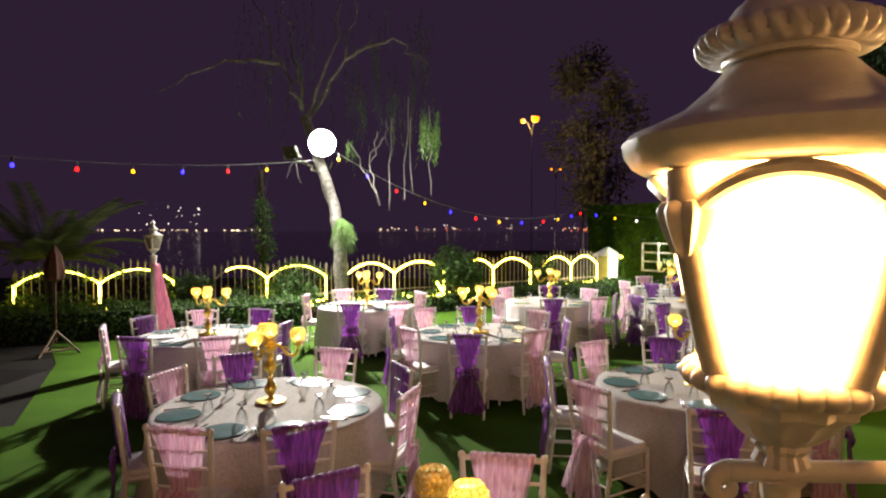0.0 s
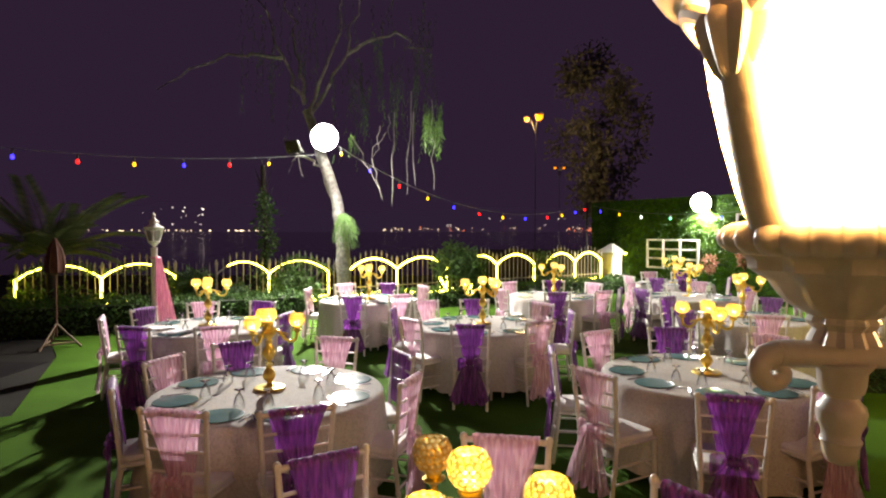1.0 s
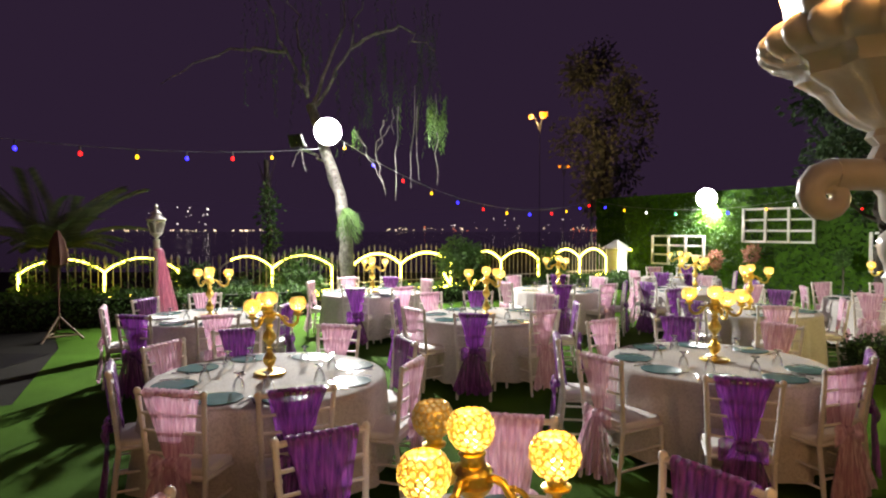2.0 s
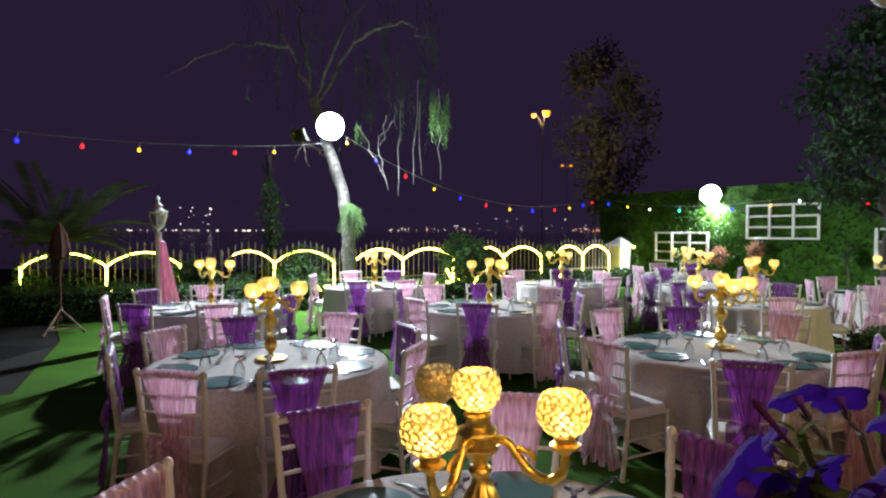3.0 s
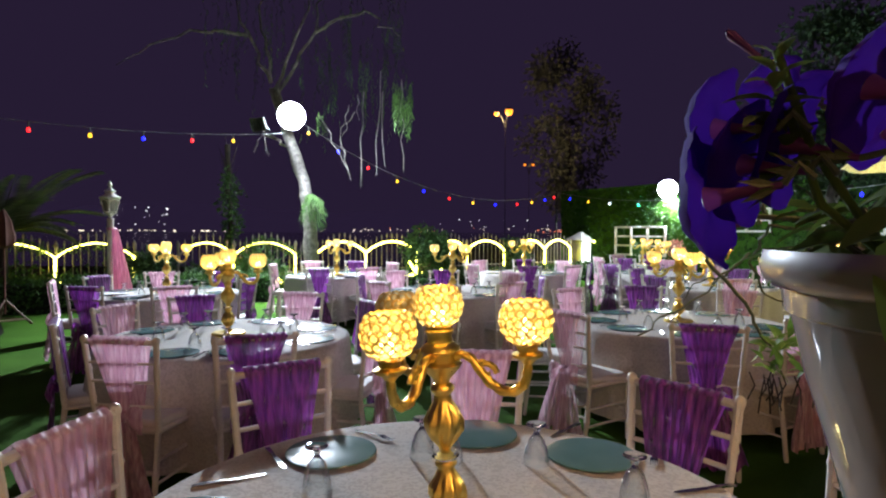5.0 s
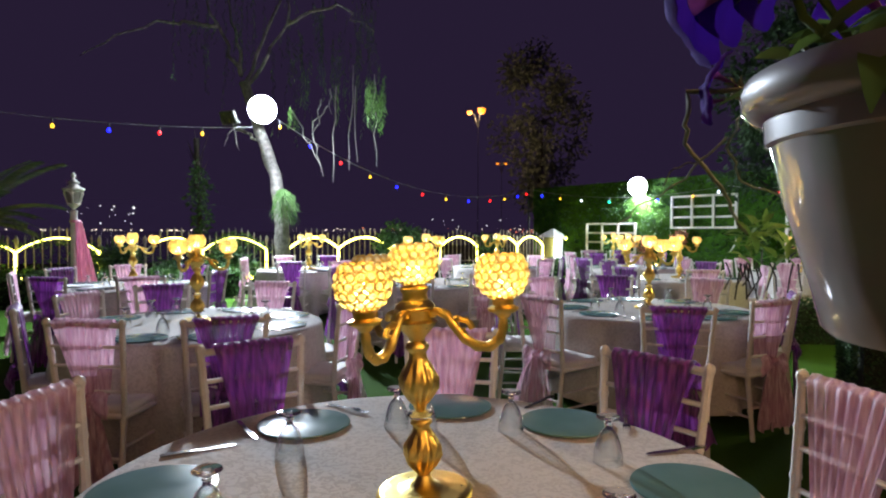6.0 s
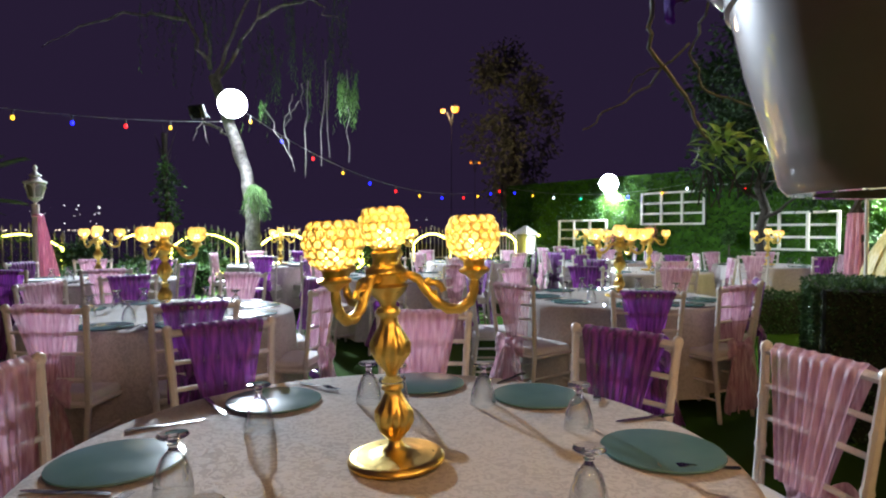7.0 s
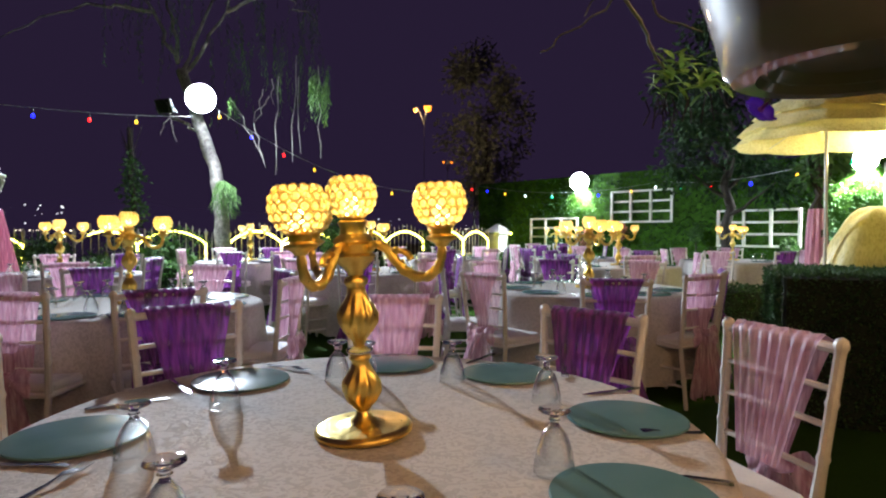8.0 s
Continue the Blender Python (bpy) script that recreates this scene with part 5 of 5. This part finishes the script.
# the near table's own setting
for x, y in ((-0.5, 1.73), (-0.2, 2.22), (0.31, 2.38), (0.68, 2.16), (0.85, 1.63), (0.64, 1.2)):
    lay("plate", x, y)
for x, y in ((-0.31, 1.53), (-0.2, 1.93), (0.11, 2.17), (0.2, 2.13), (0.48, 2.1), (0.7, 1.82), (0.54, 1.34), (-0.16, 1.19), (0.19, 1.0)):
    lay("glass", x, y)
for a, b in (((-0.39, 2.04), (-0.57, 1.96)), ((-0.3, 2.04), (-0.43, 2.27)), ((0.79, 1.86), (1.04, 1.91)), ((0.56, 2.32), (0.73, 2.49)), ((0.66, 1.35), (0.86, 1.22)), ((-0.6, 1.58), (-0.44, 1.54))):
    lay_line("knife", b, a)
for a, b in (((-0.14, 2.44), (-0.01, 2.33)), ((0.92, 2.23), (0.85, 2.05)), ((0.98, 1.5), (0.76, 1.53)), ((-0.47, 1.36), (-0.42, 1.49))):
    lay_line("fork", a, b)

near_c = candelabrum("gold candelabrum with crystal globes, one globe unlit, on the ivory cloth", (-32, 118, 240), (118,), True)
near_c.matrix_basis = pose(0.172, 1.65, TOP, 0, -3, 0)
other = candelabrum("gold candelabrum with four lit crystal globes on a table", (0, 125, 265))
other.matrix_basis = pose(-1.28, 4.57, TOP, 0, 0, -8)
for name, yaw in (("right", 4), ("far_left", 25), ("middle", 50), ("back_left", 10), ("back", 170), ("wall", 20), ("side", -40), ("between", 15), ("hedge", 0)):
    copy_thing(other, pose(TABLES[name][0], TABLES[name][1], TOP, 0, 0, yaw))

# folded napkin sheets on two tables
for x, y, yaw in ((-3.45, 7.35, 20), (-3.15, 7.1, 60), (-1.55, 10.15, 10), (-1.05, 10.2, -20), (5.2, 13.4, 12), (5.6, 13.5, 40)):
    m = Mesh().box(-0.17, -0.12, 0, 0.17, 0.12, 0.006, 0.002).box(-0.15, -0.1, 0.007, 0.16, 0.11, 0.012, 0.002)
    solid("napkin", m, NAPKIN, "folded white paper sheet lying on the cloth", "napkin", "napkins", at=pose(x, y, TOP + 0.009, 0, 0, yaw))

# ---- lamp posts ----


def lantern(m, at, lit, k=1.0, glow=LANTERN_GLOW):
    """Ornate lantern parts under m: stepped roof with rope rings, bulging panes between ribs, beaded ring, fluted cup."""
    x, y, z = at

    def prof(pts):
        return [(r * k, h * k) for r, h in pts]
    part("roof", Mesh().lathe(prof([(0.0, 0.315), (0.05, 0.315), (0.062, 0.305), (0.075, 0.29), (0.1, 0.268), (0.133, 0.252), (0.153, 0.244), (0.16, 0.236), (0.158, 0.224), (0.15, 0.212), (0.138, 0.205), (0.0, 0.205)]), 48, at=at), CAST_WHITE, m, "stepped roof of the lantern")
    part("roof_cap", Mesh().lathe(prof([(0.0, 0.39), (0.03, 0.388), (0.05, 0.37), (0.062, 0.352), (0.07, 0.346), (0.064, 0.34), (0.06, 0.314), (0.0, 0.31)]), 40, at=at), CAST_WHITE, m)
    part("finial", Mesh().lathe(prof([(0.02, 0.385), (0.026, 0.4), (0.016, 0.41), (0.03, 0.43), (0.034, 0.45), (0.02, 0.475), (0.004, 0.5)]), 24, at=at), CAST_WHITE, m)
    for rad, h, n, fat, name in ((0.078, 0.335, 30, 0.016, "rope_ring"), (0.09, -0.005, 26, 0.015, "beaded_ring")):
        rings = []
        for q in range(9):
            b = math.pi * (q / 8 - 0.5)
            ring = []
            for i in range(n * 6):
                a = 2 * math.pi * i / (n * 6)
                ph = abs(math.sin(n * a / 2 + (0.9 * b if name == "rope_ring" else 0)))
                rr = (rad - 0.012 + (0.006 + fat * (0.25 + 0.75 * ph ** 0.7)) * math.cos(b)) * k
                ring.append((x + rr * math.cos(a), y + rr * math.sin(a), z + (h + fat * 0.95 * math.sin(b)) * k))
            rings.append(ring)
        part(name, Mesh().loft(rings, True, True), CAST_WHITE, m, angle=60)
    body = [(0.074, 0.008), (0.083, 0.03), (0.097, 0.08), (0.108, 0.13), (0.114, 0.17), (0.12, 0.205)]
    n, turn = 4, radians(197)
    for i in range(n):
        a0, a1 = turn + 2 * math.pi * (i + 0.05) / n, turn + 2 * math.pi * (i + 0.95) / n
        gr = []
        for r, h in body:
            gr.append([(x + r * 0.985 * k * math.cos(a0 + (a1 - a0) * j / 14), y + r * 0.985 * k * math.sin(a0 + (a1 - a0) * j / 14), z + h * k) for j in range(15)])
        part("pane", Mesh().sheet(gr), glow if lit else POT_PLASTIC, m, "glowing warm glass pane" if lit else "unlit milky glass pane")
        a = turn + 2 * math.pi * i / n
        ca, sa = math.cos(a), math.sin(a)
        part("rib", Mesh().tube([(x + (r + 0.004) * k * ca, y + (r + 0.004) * k * sa, z + h * k) for r, h in body], [0.017 * k, 0.016 * k, 0.0155 * k, 0.016 * k, 0.019 * k, 0.016 * k], 10), CAST_WHITE, m)
        part("leaf_boss", Mesh().lathe([(0.004 * k, -0.034 * k), (0.012 * k, -0.026 * k), (0.017 * k, -0.014 * k), (0.0225 * k, 0.002 * k), (0.025 * k, 0.014 * k), (0.021 * k, 0.022 * k), (0.013 * k, 0.025 * k), (0.004 * k, 0.022 * k)], 42, at=(x + 0.118 * k * ca, y + 0.118 * k * sa, z + 0.15 * k), lobes=7, depth=0.16), CAST_WHITE, m)
        arc = []
        for j in range(17):
            q = j / 16
            aa = a + 2 * math.pi / n * q
            h = 0.158 + 0.04 * math.sin(math.pi * q)
            rr = 0.113 + 0.012 * math.sin(math.pi * q)
            arc.append((x + rr * k * math.cos(aa), y + rr * k * math.sin(aa), z + h * k))
        part("pane_arch", Mesh().tube(arc, 0.0085 * k, 8), CAST_WHITE, m)
    part("cup", Mesh().lathe(prof([(0.0, -0.014), (0.078, -0.016), (0.069, -0.024), (0.068, -0.032), (0.06, -0.038), (0.053, -0.043), (0.046, -0.054), (0.036, -0.064), (0.024, -0.071), (0.026, -0.076), (0.021, -0.082), (0.026, -0.094), (0.0, -0.096)]), 48, at=at, lobes=12, depth=0.07), CAST_WHITE, m, "fluted cup under the lantern")


def lamp_post_near():
    m = thing("lamp_post", "white cast iron post with lit lantern, second fill lantern added unseen", "lamp post", "lamp posts")
    c = (0.384, 0.52, 2.0)
    lantern(m, c, True, 0.905)
    # second lantern is added out of view as warm fill light
    lantern(m, (1.5, 0.52, 2.0), True, 0.91, LANTERN_FILL)
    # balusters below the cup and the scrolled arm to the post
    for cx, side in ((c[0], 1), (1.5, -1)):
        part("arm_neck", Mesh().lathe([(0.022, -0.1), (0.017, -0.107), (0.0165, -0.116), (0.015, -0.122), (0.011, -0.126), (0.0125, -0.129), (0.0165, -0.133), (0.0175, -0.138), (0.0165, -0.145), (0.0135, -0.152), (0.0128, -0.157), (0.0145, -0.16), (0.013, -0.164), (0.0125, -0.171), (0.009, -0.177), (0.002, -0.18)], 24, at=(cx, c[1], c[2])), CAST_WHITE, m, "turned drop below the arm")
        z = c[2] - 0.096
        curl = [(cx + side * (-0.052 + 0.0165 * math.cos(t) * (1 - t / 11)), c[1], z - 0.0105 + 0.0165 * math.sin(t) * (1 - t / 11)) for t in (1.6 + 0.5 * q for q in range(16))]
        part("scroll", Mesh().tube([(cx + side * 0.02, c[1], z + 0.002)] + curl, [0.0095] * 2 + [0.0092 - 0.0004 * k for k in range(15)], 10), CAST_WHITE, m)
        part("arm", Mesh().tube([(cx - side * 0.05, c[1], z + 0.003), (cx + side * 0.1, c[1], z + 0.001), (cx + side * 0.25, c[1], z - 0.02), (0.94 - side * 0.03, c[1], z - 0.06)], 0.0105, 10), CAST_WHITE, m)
    part("pole", Mesh().lathe([(0.13, 0.0), (0.14, 0.06), (0.1, 0.1), (0.07, 0.2), (0.05, 0.6), (0.045, 1.7), (0.055, 1.75), (0.05, 1.95), (0.02, 2.05)], 24, at=(0.94, c[1], 0.012), lobes=10, depth=0.04), CAST_WHITE, m)
    part("pot_arm", Mesh().tube([(0.92, c[1], 1.45), (0.7, 0.52, 1.47), (0.535, 0.52, 1.49)], 0.01, 8), CAST_WHITE, m)
    return m


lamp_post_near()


def lamp_post_draped(at, label, lit=False, tall=1.72):
    m = thing("lamp_post", label, "lamp post", "lamp posts", at=Matrix.Translation(at))
    part("pole", Mesh().lathe([(0.13, 0.0), (0.14, 0.06), (0.1, 0.1), (0.065, 0.2), (0.052, 0.5), (0.045, tall - 0.2), (0.06, tall - 0.16), (0.045, tall - 0.12), (0.05, tall)], 24, lobes=10, depth=0.04), CAST_WHITE, m)
    lantern(m, (0, 0, tall + 0.1), lit, 0.95)
    gr = []
    for k in range(15):
        v = k / 14
        w = 0.04 + 0.12 * v
        gr.append([(0.075 + 0.17 * v + math.cos(2 * math.pi * j / 40) * w * (1 + 0.14 * math.sin(2 * math.pi * j / 40 * 9)), -0.02 + math.sin(2 * math.pi * j / 40) * w * 0.6 * (1 + 0.14 * math.sin(2 * math.pi * j / 40 * 9)), tall - 0.16 - (tall - 0.4) * v) for j in range(41)])
    part("drape", Mesh().sheet(gr), DRAPE, m, "pink gathered cloth tied round the post", angle=180)
    part("tie", Mesh().lathe([(0.06, -0.02), (0.072, 0.0), (0.06, 0.02)], 18, at=(0.02, -0.005, tall - 0.16)), DRAPE, m)


lamp_post_draped((-4.62, 9.55, 0.012), "white lamp post with unlit lantern, wrapped in pink drapery")
tree((7.04, 7.78, 0), 3.3, (0.75, 0.6, 0.7), 700, 0.16, "slim garden tree with bare forked limbs and few bright leaves", 0.08, 44, GARDEN_LEAF, 7, 0.62)
gr = []
for k in range(13):
    v = k / 12
    w = 0.105 + 0.02 * math.sin(v * math.pi) + 0.03 * v
    gr.append([(math.cos(2 * math.pi * j / 44) * w * (1 + 0.1 * math.sin(2 * math.pi * j / 44 * 11 + k * 0.2)), math.sin(2 * math.pi * j / 44) * w * (1 + 0.1 * math.sin(2 * math.pi * j / 44 * 11)), 1.62 - 1.25 * v) for j in range(45)])
solid("drape", Mesh().sheet(gr), DRAPE, "pink gathered cloth wrapped round a tree trunk", "drape", at=pose(7.06, 7.78, 0))

# ---- hanging pot with petunias ----
POT = Vector((0.42, 0.52, 1.371))


def flower_pot():
    m = thing("flower_pot", "glossy white plastic pot full of violet petunias, fixed to the post", "flower pot", at=Matrix.Translation(POT) @ Matrix.Scale(0.87, 4))
    part("pot", Mesh().lathe([(0.0, 0.014), (0.055, 0.014), (0.06, 0.006), (0.064, 0.006), (0.068, 0.0), (0.084, 0.0), (0.09, 0.006), (0.096, 0.03), (0.114, 0.09), (0.121, 0.122), (0.124, 0.134), (0.1275, 0.136), (0.129, 0.152), (0.136, 0.154), (0.143, 0.16), (0.145, 0.172), (0.142, 0.18), (0.134, 0.178), (0.126, 0.16), (0.0, 0.158)], 72), POT_PLASTIC, m)
    part("soil", Mesh().lathe([(0.0, 0.17), (0.08, 0.168), (0.125, 0.162), (0.0, 0.159)], 24), SOIL, m)
    r = random.Random(63)

    def flower(base, tip, size):
        base, tip = Vector(base), Vector(tip)
        d = (tip - base).normalized()
        e = d.orthogonal().normalized()
        f = d.cross(e)
        length = size * 1.1
        tube_rings, limb = [], []
        for k, (t, rad) in enumerate(((0, 0.05), (0.35, 0.07), (0.7, 0.11), (0.95, 0.19))):
            tube_rings.append([tuple(tip - d * length * (1 - t) + size * rad * (math.cos(a) * e + math.sin(a) * f)) for a in (2 * math.pi * i / 20 for i in range(20))])
        for k, (t, rad) in enumerate(((-0.05, 0.18), (0.05, 0.45), (0.08, 0.8), (0.0, 1.0), (-0.14, 1.12))):
            row = []
            for i in range(40):
                a = 2 * math.pi * i / 40
                lob = 1 - 0.14 * (0.5 + 0.5 * math.cos(5 * a)) * (rad > 0.6)
                ruff = 0.05 * math.sin(5 * a + 0.4 * k) * (rad > 0.6) + 0.05 * math.sin(3 * a + tip.x * 90) + 0.02 * math.sin(15 * a) * (rad > 0.9)
                row.append(tuple(tip + d * size * (t + ruff * rad) + size * rad * lob * (math.cos(a) * e + math.sin(a) * f)))
            limb.append(row)
        fl = part("petunia", Mesh().loft(limb), PETAL, m, "violet ruffled petunia flower", angle=180)
        part("flower_tube", Mesh().loft(tube_rings, True), PETAL_TUBE, fl)
        calyx = Mesh()
        p0 = tip - d * length
        for i in range(5):
            a = 2 * math.pi * i / 5
            calyx.leaf(p0, d + 0.5 * (math.cos(a) * e + math.sin(a) * f), math.cos(a) * f - math.sin(a) * e, size * 0.6, size * 0.16)
        calyx.tube([base, base.lerp(p0, 0.5) + Vector((0, 0, 0.01)), p0], 0.0022, 6)
        part("calyx", calyx, STEM, fl, smooth=False)

    for base, tip, size in (((-0.16, -0.04, 0.222), (-0.203, 0.002, 0.212), 0.034),
                            ((-0.15, -0.02, 0.252), (-0.187, 0.024, 0.26), 0.03),
                            ((-0.14, -0.03, 0.225), (-0.17, 0.02, 0.236), 0.032),
                            ((-0.092, -0.045, 0.224), (-0.145, 0.016, 0.25), 0.034),
                            ((-0.085, -0.07, 0.25), (-0.118, -0.02, 0.278), 0.034),
                            ((-0.107, 0.04, 0.257), (-0.115, 0.08, 0.308), 0.018),
                            ((-0.075, 0.05, 0.257), (-0.072, 0.095, 0.303), 0.017),
                            ((0.02, -0.04, 0.2), (0.04, 0.0, 0.305), 0.036),
                            ((0.05, -0.03, 0.18), (0.11, -0.04, 0.28), 0.036),
                            ((0.03, -0.08, 0.17), (0.04, -0.15, 0.2), 0.034),
                            ((0.04, 0.06, 0.17), (0.02, 0.13, 0.28), 0.034)):
        flower(base, tip, size * 1.2)
    lv = Mesh()
    for _ in range(150):
        a, q = r.uniform(0, 6.28), r.uniform(0.02, 0.125)
        p = Vector((math.cos(a) * q, math.sin(a) * q, 0.165 + r.uniform(0, 0.075) * (1 - q * 4)))
        lv.blade(p, Vector((math.cos(a + r.uniform(-0.5, 0.5)), math.sin(a + r.uniform(-0.5, 0.5)), r.uniform(-0.25, 0.7))), Vector((r.uniform(-0.4, 0.4), r.uniform(-0.4, 0.4), 1)), r.uniform(0.03, 0.055), r.uniform(0.016, 0.027), r.uniform(0.2, 0.8))
    # long closed bud
    part("bud", Mesh().tube([(-0.162, 0.002, 0.295), (-0.168, 0.008, 0.304), (-0.174, 0.014, 0.313), (-0.178, 0.018, 0.319), (-0.18, 0.02, 0.322)], [0.0014, 0.0018, 0.0026, 0.0032, 0.0014], 8), PETAL_TUBE, m, "long closed petunia bud")
    for cx, cy, cz in ((-0.05, -0.09, 0.235), (-0.02, -0.07, 0.27), (-0.158, 0.002, 0.305), (-0.145, 0.01, 0.27)):
        lv.tube([(cx * 0.5, cy * 0.5, 0.17), (cx * 0.85, cy * 0.8, cz - 0.06), (cx, cy, cz)], 0.0028, 6)
        for k in range(13):
            a = k * 2.4
            lv.blade((cx, cy, cz - 0.0035 * k), Vector((math.cos(a), math.sin(a), 1.3 - 0.1 * k)), Vector((-math.cos(a), -math.sin(a), 1)), 0.016 + 0.0016 * k, 0.006 + 0.0008 * k, 0.35)
    # leaves that hang over the rim and fill the crown
    for _ in range(46):
        a = r.uniform(3.5, 5.6)
        q = r.uniform(0.07, 0.14)
        p = Vector((math.cos(a) * q, math.sin(a) * q, 0.182 + r.uniform(0, 0.05)))
        lv.blade(p, Vector((math.cos(a), math.sin(a), r.uniform(-0.7, 0.35))), Vector((r.uniform(-0.3, 0.3), r.uniform(-0.3, 0.3), 1)), r.uniform(0.035, 0.06), r.uniform(0.018, 0.029), r.uniform(0.5, 1.1))
    part("leaves", lv, PETUNIA_LEAF, m, "soft green petunia leaves", angle=80)
    st = Mesh()
    for _ in range(18):
        a, q = r.uniform(0, 6.28), r.uniform(0.03, 0.09)
        st.tube([(0.03 * math.cos(a), 0.03 * math.sin(a), 0.14), (q * math.cos(a), q * math.sin(a), 0.18), (q * 1.2 * math.cos(a), q * 1.2 * math.sin(a), 0.21)], 0.0025, 5)
    part("stem_tuft", st, STEM, m)
    # wilted flower hanging over the rim
    part("wilted_flower", Mesh().tube([(-0.085, -0.1, 0.185), (-0.1, -0.114, 0.182), (-0.105, -0.119, 0.15), (-0.1, -0.114, 0.125), (-0.103, -0.117, 0.1)], [0.002, 0.003, 0.004, 0.008, 0.003], 7), PETAL_TUBE, m)
    # woody stems trailing down on the far side, ending in a leafy tuft
    lv = Mesh()
    for pts, fat in ((((0.0, 0.12, 0.2), (-0.09, 0.215, 0.21), (-0.085, 0.235, 0.165), (-0.035, 0.245, 0.12), (-0.018, 0.25, 0.085), (0.0, 0.255, 0.066)), 0.0026),
                     (((0.01, 0.13, 0.19), (-0.04, 0.2, 0.2), (-0.035, 0.24, 0.16), (-0.01, 0.25, 0.125), (0.045, 0.24, 0.105)), 0.0017),
                     (((-0.04, 0.235, 0.17), (-0.075, 0.25, 0.13), (-0.12, 0.255, 0.1), (-0.15, 0.26, 0.075)), 0.0013),
                     (((-0.06, 0.23, 0.15), (-0.09, 0.25, 0.14), (-0.1, 0.25, 0.115)), 0.001)):
        curve = []
        for q in range(len(pts) - 1):
            for w in range(5):
                curve.append(Vector(pts[q]).lerp(Vector(pts[q + 1]), w / 5) + Vector((r.uniform(-1, 1), r.uniform(-1, 1), r.uniform(-1, 1))) * 0.0025)
        part("trailing_stem", Mesh().tube(curve, [fat * (1 - 0.4 * k / len(curve)) for k in range(len(curve))], 6), STEM, m)
    for _ in range(70):
        e = Vector((0.02, 0.255, 0.066)) + Vector((r.uniform(-0.03, 0.045), r.uniform(-0.025, 0.025), r.uniform(-0.02, 0.016)))
        lv.blade(e, Vector((r.uniform(-1, 1), r.uniform(-0.8, 0.6), r.uniform(-0.5, 0.8))), Vector((r.uniform(-0.5, 0.5), r.uniform(-0.8, 0.2), 1)), r.uniform(0.016, 0.03), r.uniform(0.006, 0.011), r.uniform(0.1, 0.5))
    part("trailing_leaves", lv, LIT_TUFT_LEAF, m, "small bright leaves at the end of trailing stems")
    dry = Mesh()
    for _ in range(14):
        e = Vector((0.01 + r.uniform(-0.03, 0.04), 0.255 + r.uniform(-0.02, 0.02), 0.04))
        dry.tube([e, e + Vector((r.uniform(-0.008, 0.008), 0, -0.015)), e + Vector((r.uniform(-0.012, 0.012), 0, -r.uniform(0.02, 0.04)))], 0.0009, 5)
    part("withered_growth", dry, DARK_BARK, m, "withered brown shoots under the tuft")
    # two flowers hanging below the rim on the far side
    flower((-0.05, 0.19, 0.21), (-0.075, 0.2, 0.226), 0.024)
    flower((-0.055, 0.19, 0.2), (-0.082, 0.2, 0.198), 0.021)
    flower((0.13, 0.22, 0.06), (0.124, 0.261, 0.03), 0.019)


flower_pot()

# ---- parasol and covered stack beside the tall hedge ----
m = thing("parasol", "open cream parasol with pleated tiers on a thin white pole", "parasol", at=pose(5.0, 5.45, 0.012))
part("pole", Mesh().tube([(0, 0, 0), (0.02, 0, 1.2), (0, 0, 2.75)], 0.016, 8), CAST_WHITE, m)
for rr, z0, z1 in ((0.84, 2.22, 2.5), (0.8, 2.34, 2.6), (0.66, 2.5, 2.74), (0.4, 2.7, 2.86)):
    gr = []
    for k in range(9):
        v = k / 8
        gr.append([(math.cos(2 * math.pi * j / 64) * (0.04 + (rr - 0.04) * v) * (1 + 0.03 * v * math.sin(j * 1.57)), math.sin(2 * math.pi * j / 64) * (0.04 + (rr - 0.04) * v), z1 - (z1 - z0) * v ** 1.4 - 0.02 * v * abs(math.sin(j * math.pi / 8)) + (0.0 if v < 1 else -0.05)) for j in range(65)])
    part("canopy", Mesh().sheet(gr), CANVAS, m, "cream canvas tier", angle=180)
for a in range(8):
    part("rib", Mesh().tube([(0, 0, 2.5), (0.78 * math.cos(a * math.pi / 4), 0.78 * math.sin(a * math.pi / 4), 2.22)], 0.006, 5), CAST_WHITE, m)

part("hanging_bulb", Mesh().lathe([(0.004, -0.09), (0.034, -0.075), (0.045, -0.045), (0.034, -0.015), (0.016, 0.0)], 14, at=(0.78, 0.12, 2.14)), glowing("warm_bulb", (1.0, 0.84, 0.4), 620.0), m, "glowing warm bulb under the canopy edge")
part("bulb_cord", Mesh().tube([(0.78, 0.12, 2.13), (0.77, 0.12, 2.24)], 0.006, 5), SOCKET, m)

g = Mesh()
gr = []
for k in range(14):
    v = k / 13
    gr.append([(math.cos(2 * math.pi * j / 40) * 0.62 * math.sin(v * 1.5 + 0.08) ** 0.7 * (1 + 0.06 * math.sin(j * 1.1 + k * 0.4)), math.sin(2 * math.pi * j / 40) * 0.5 * math.sin(v * 1.5 + 0.08) ** 0.7, 1.5 - 1.48 * v ** 1.6 + 0.03 * math.sin(j * 0.8 + k)) for j in range(40)])
g.loft(gr, True, False)
solid("covered_table", g, CANVAS, "garden table hidden under a creased cream cloth", "covered table", at=pose(5.55, 5.35, 0.012))
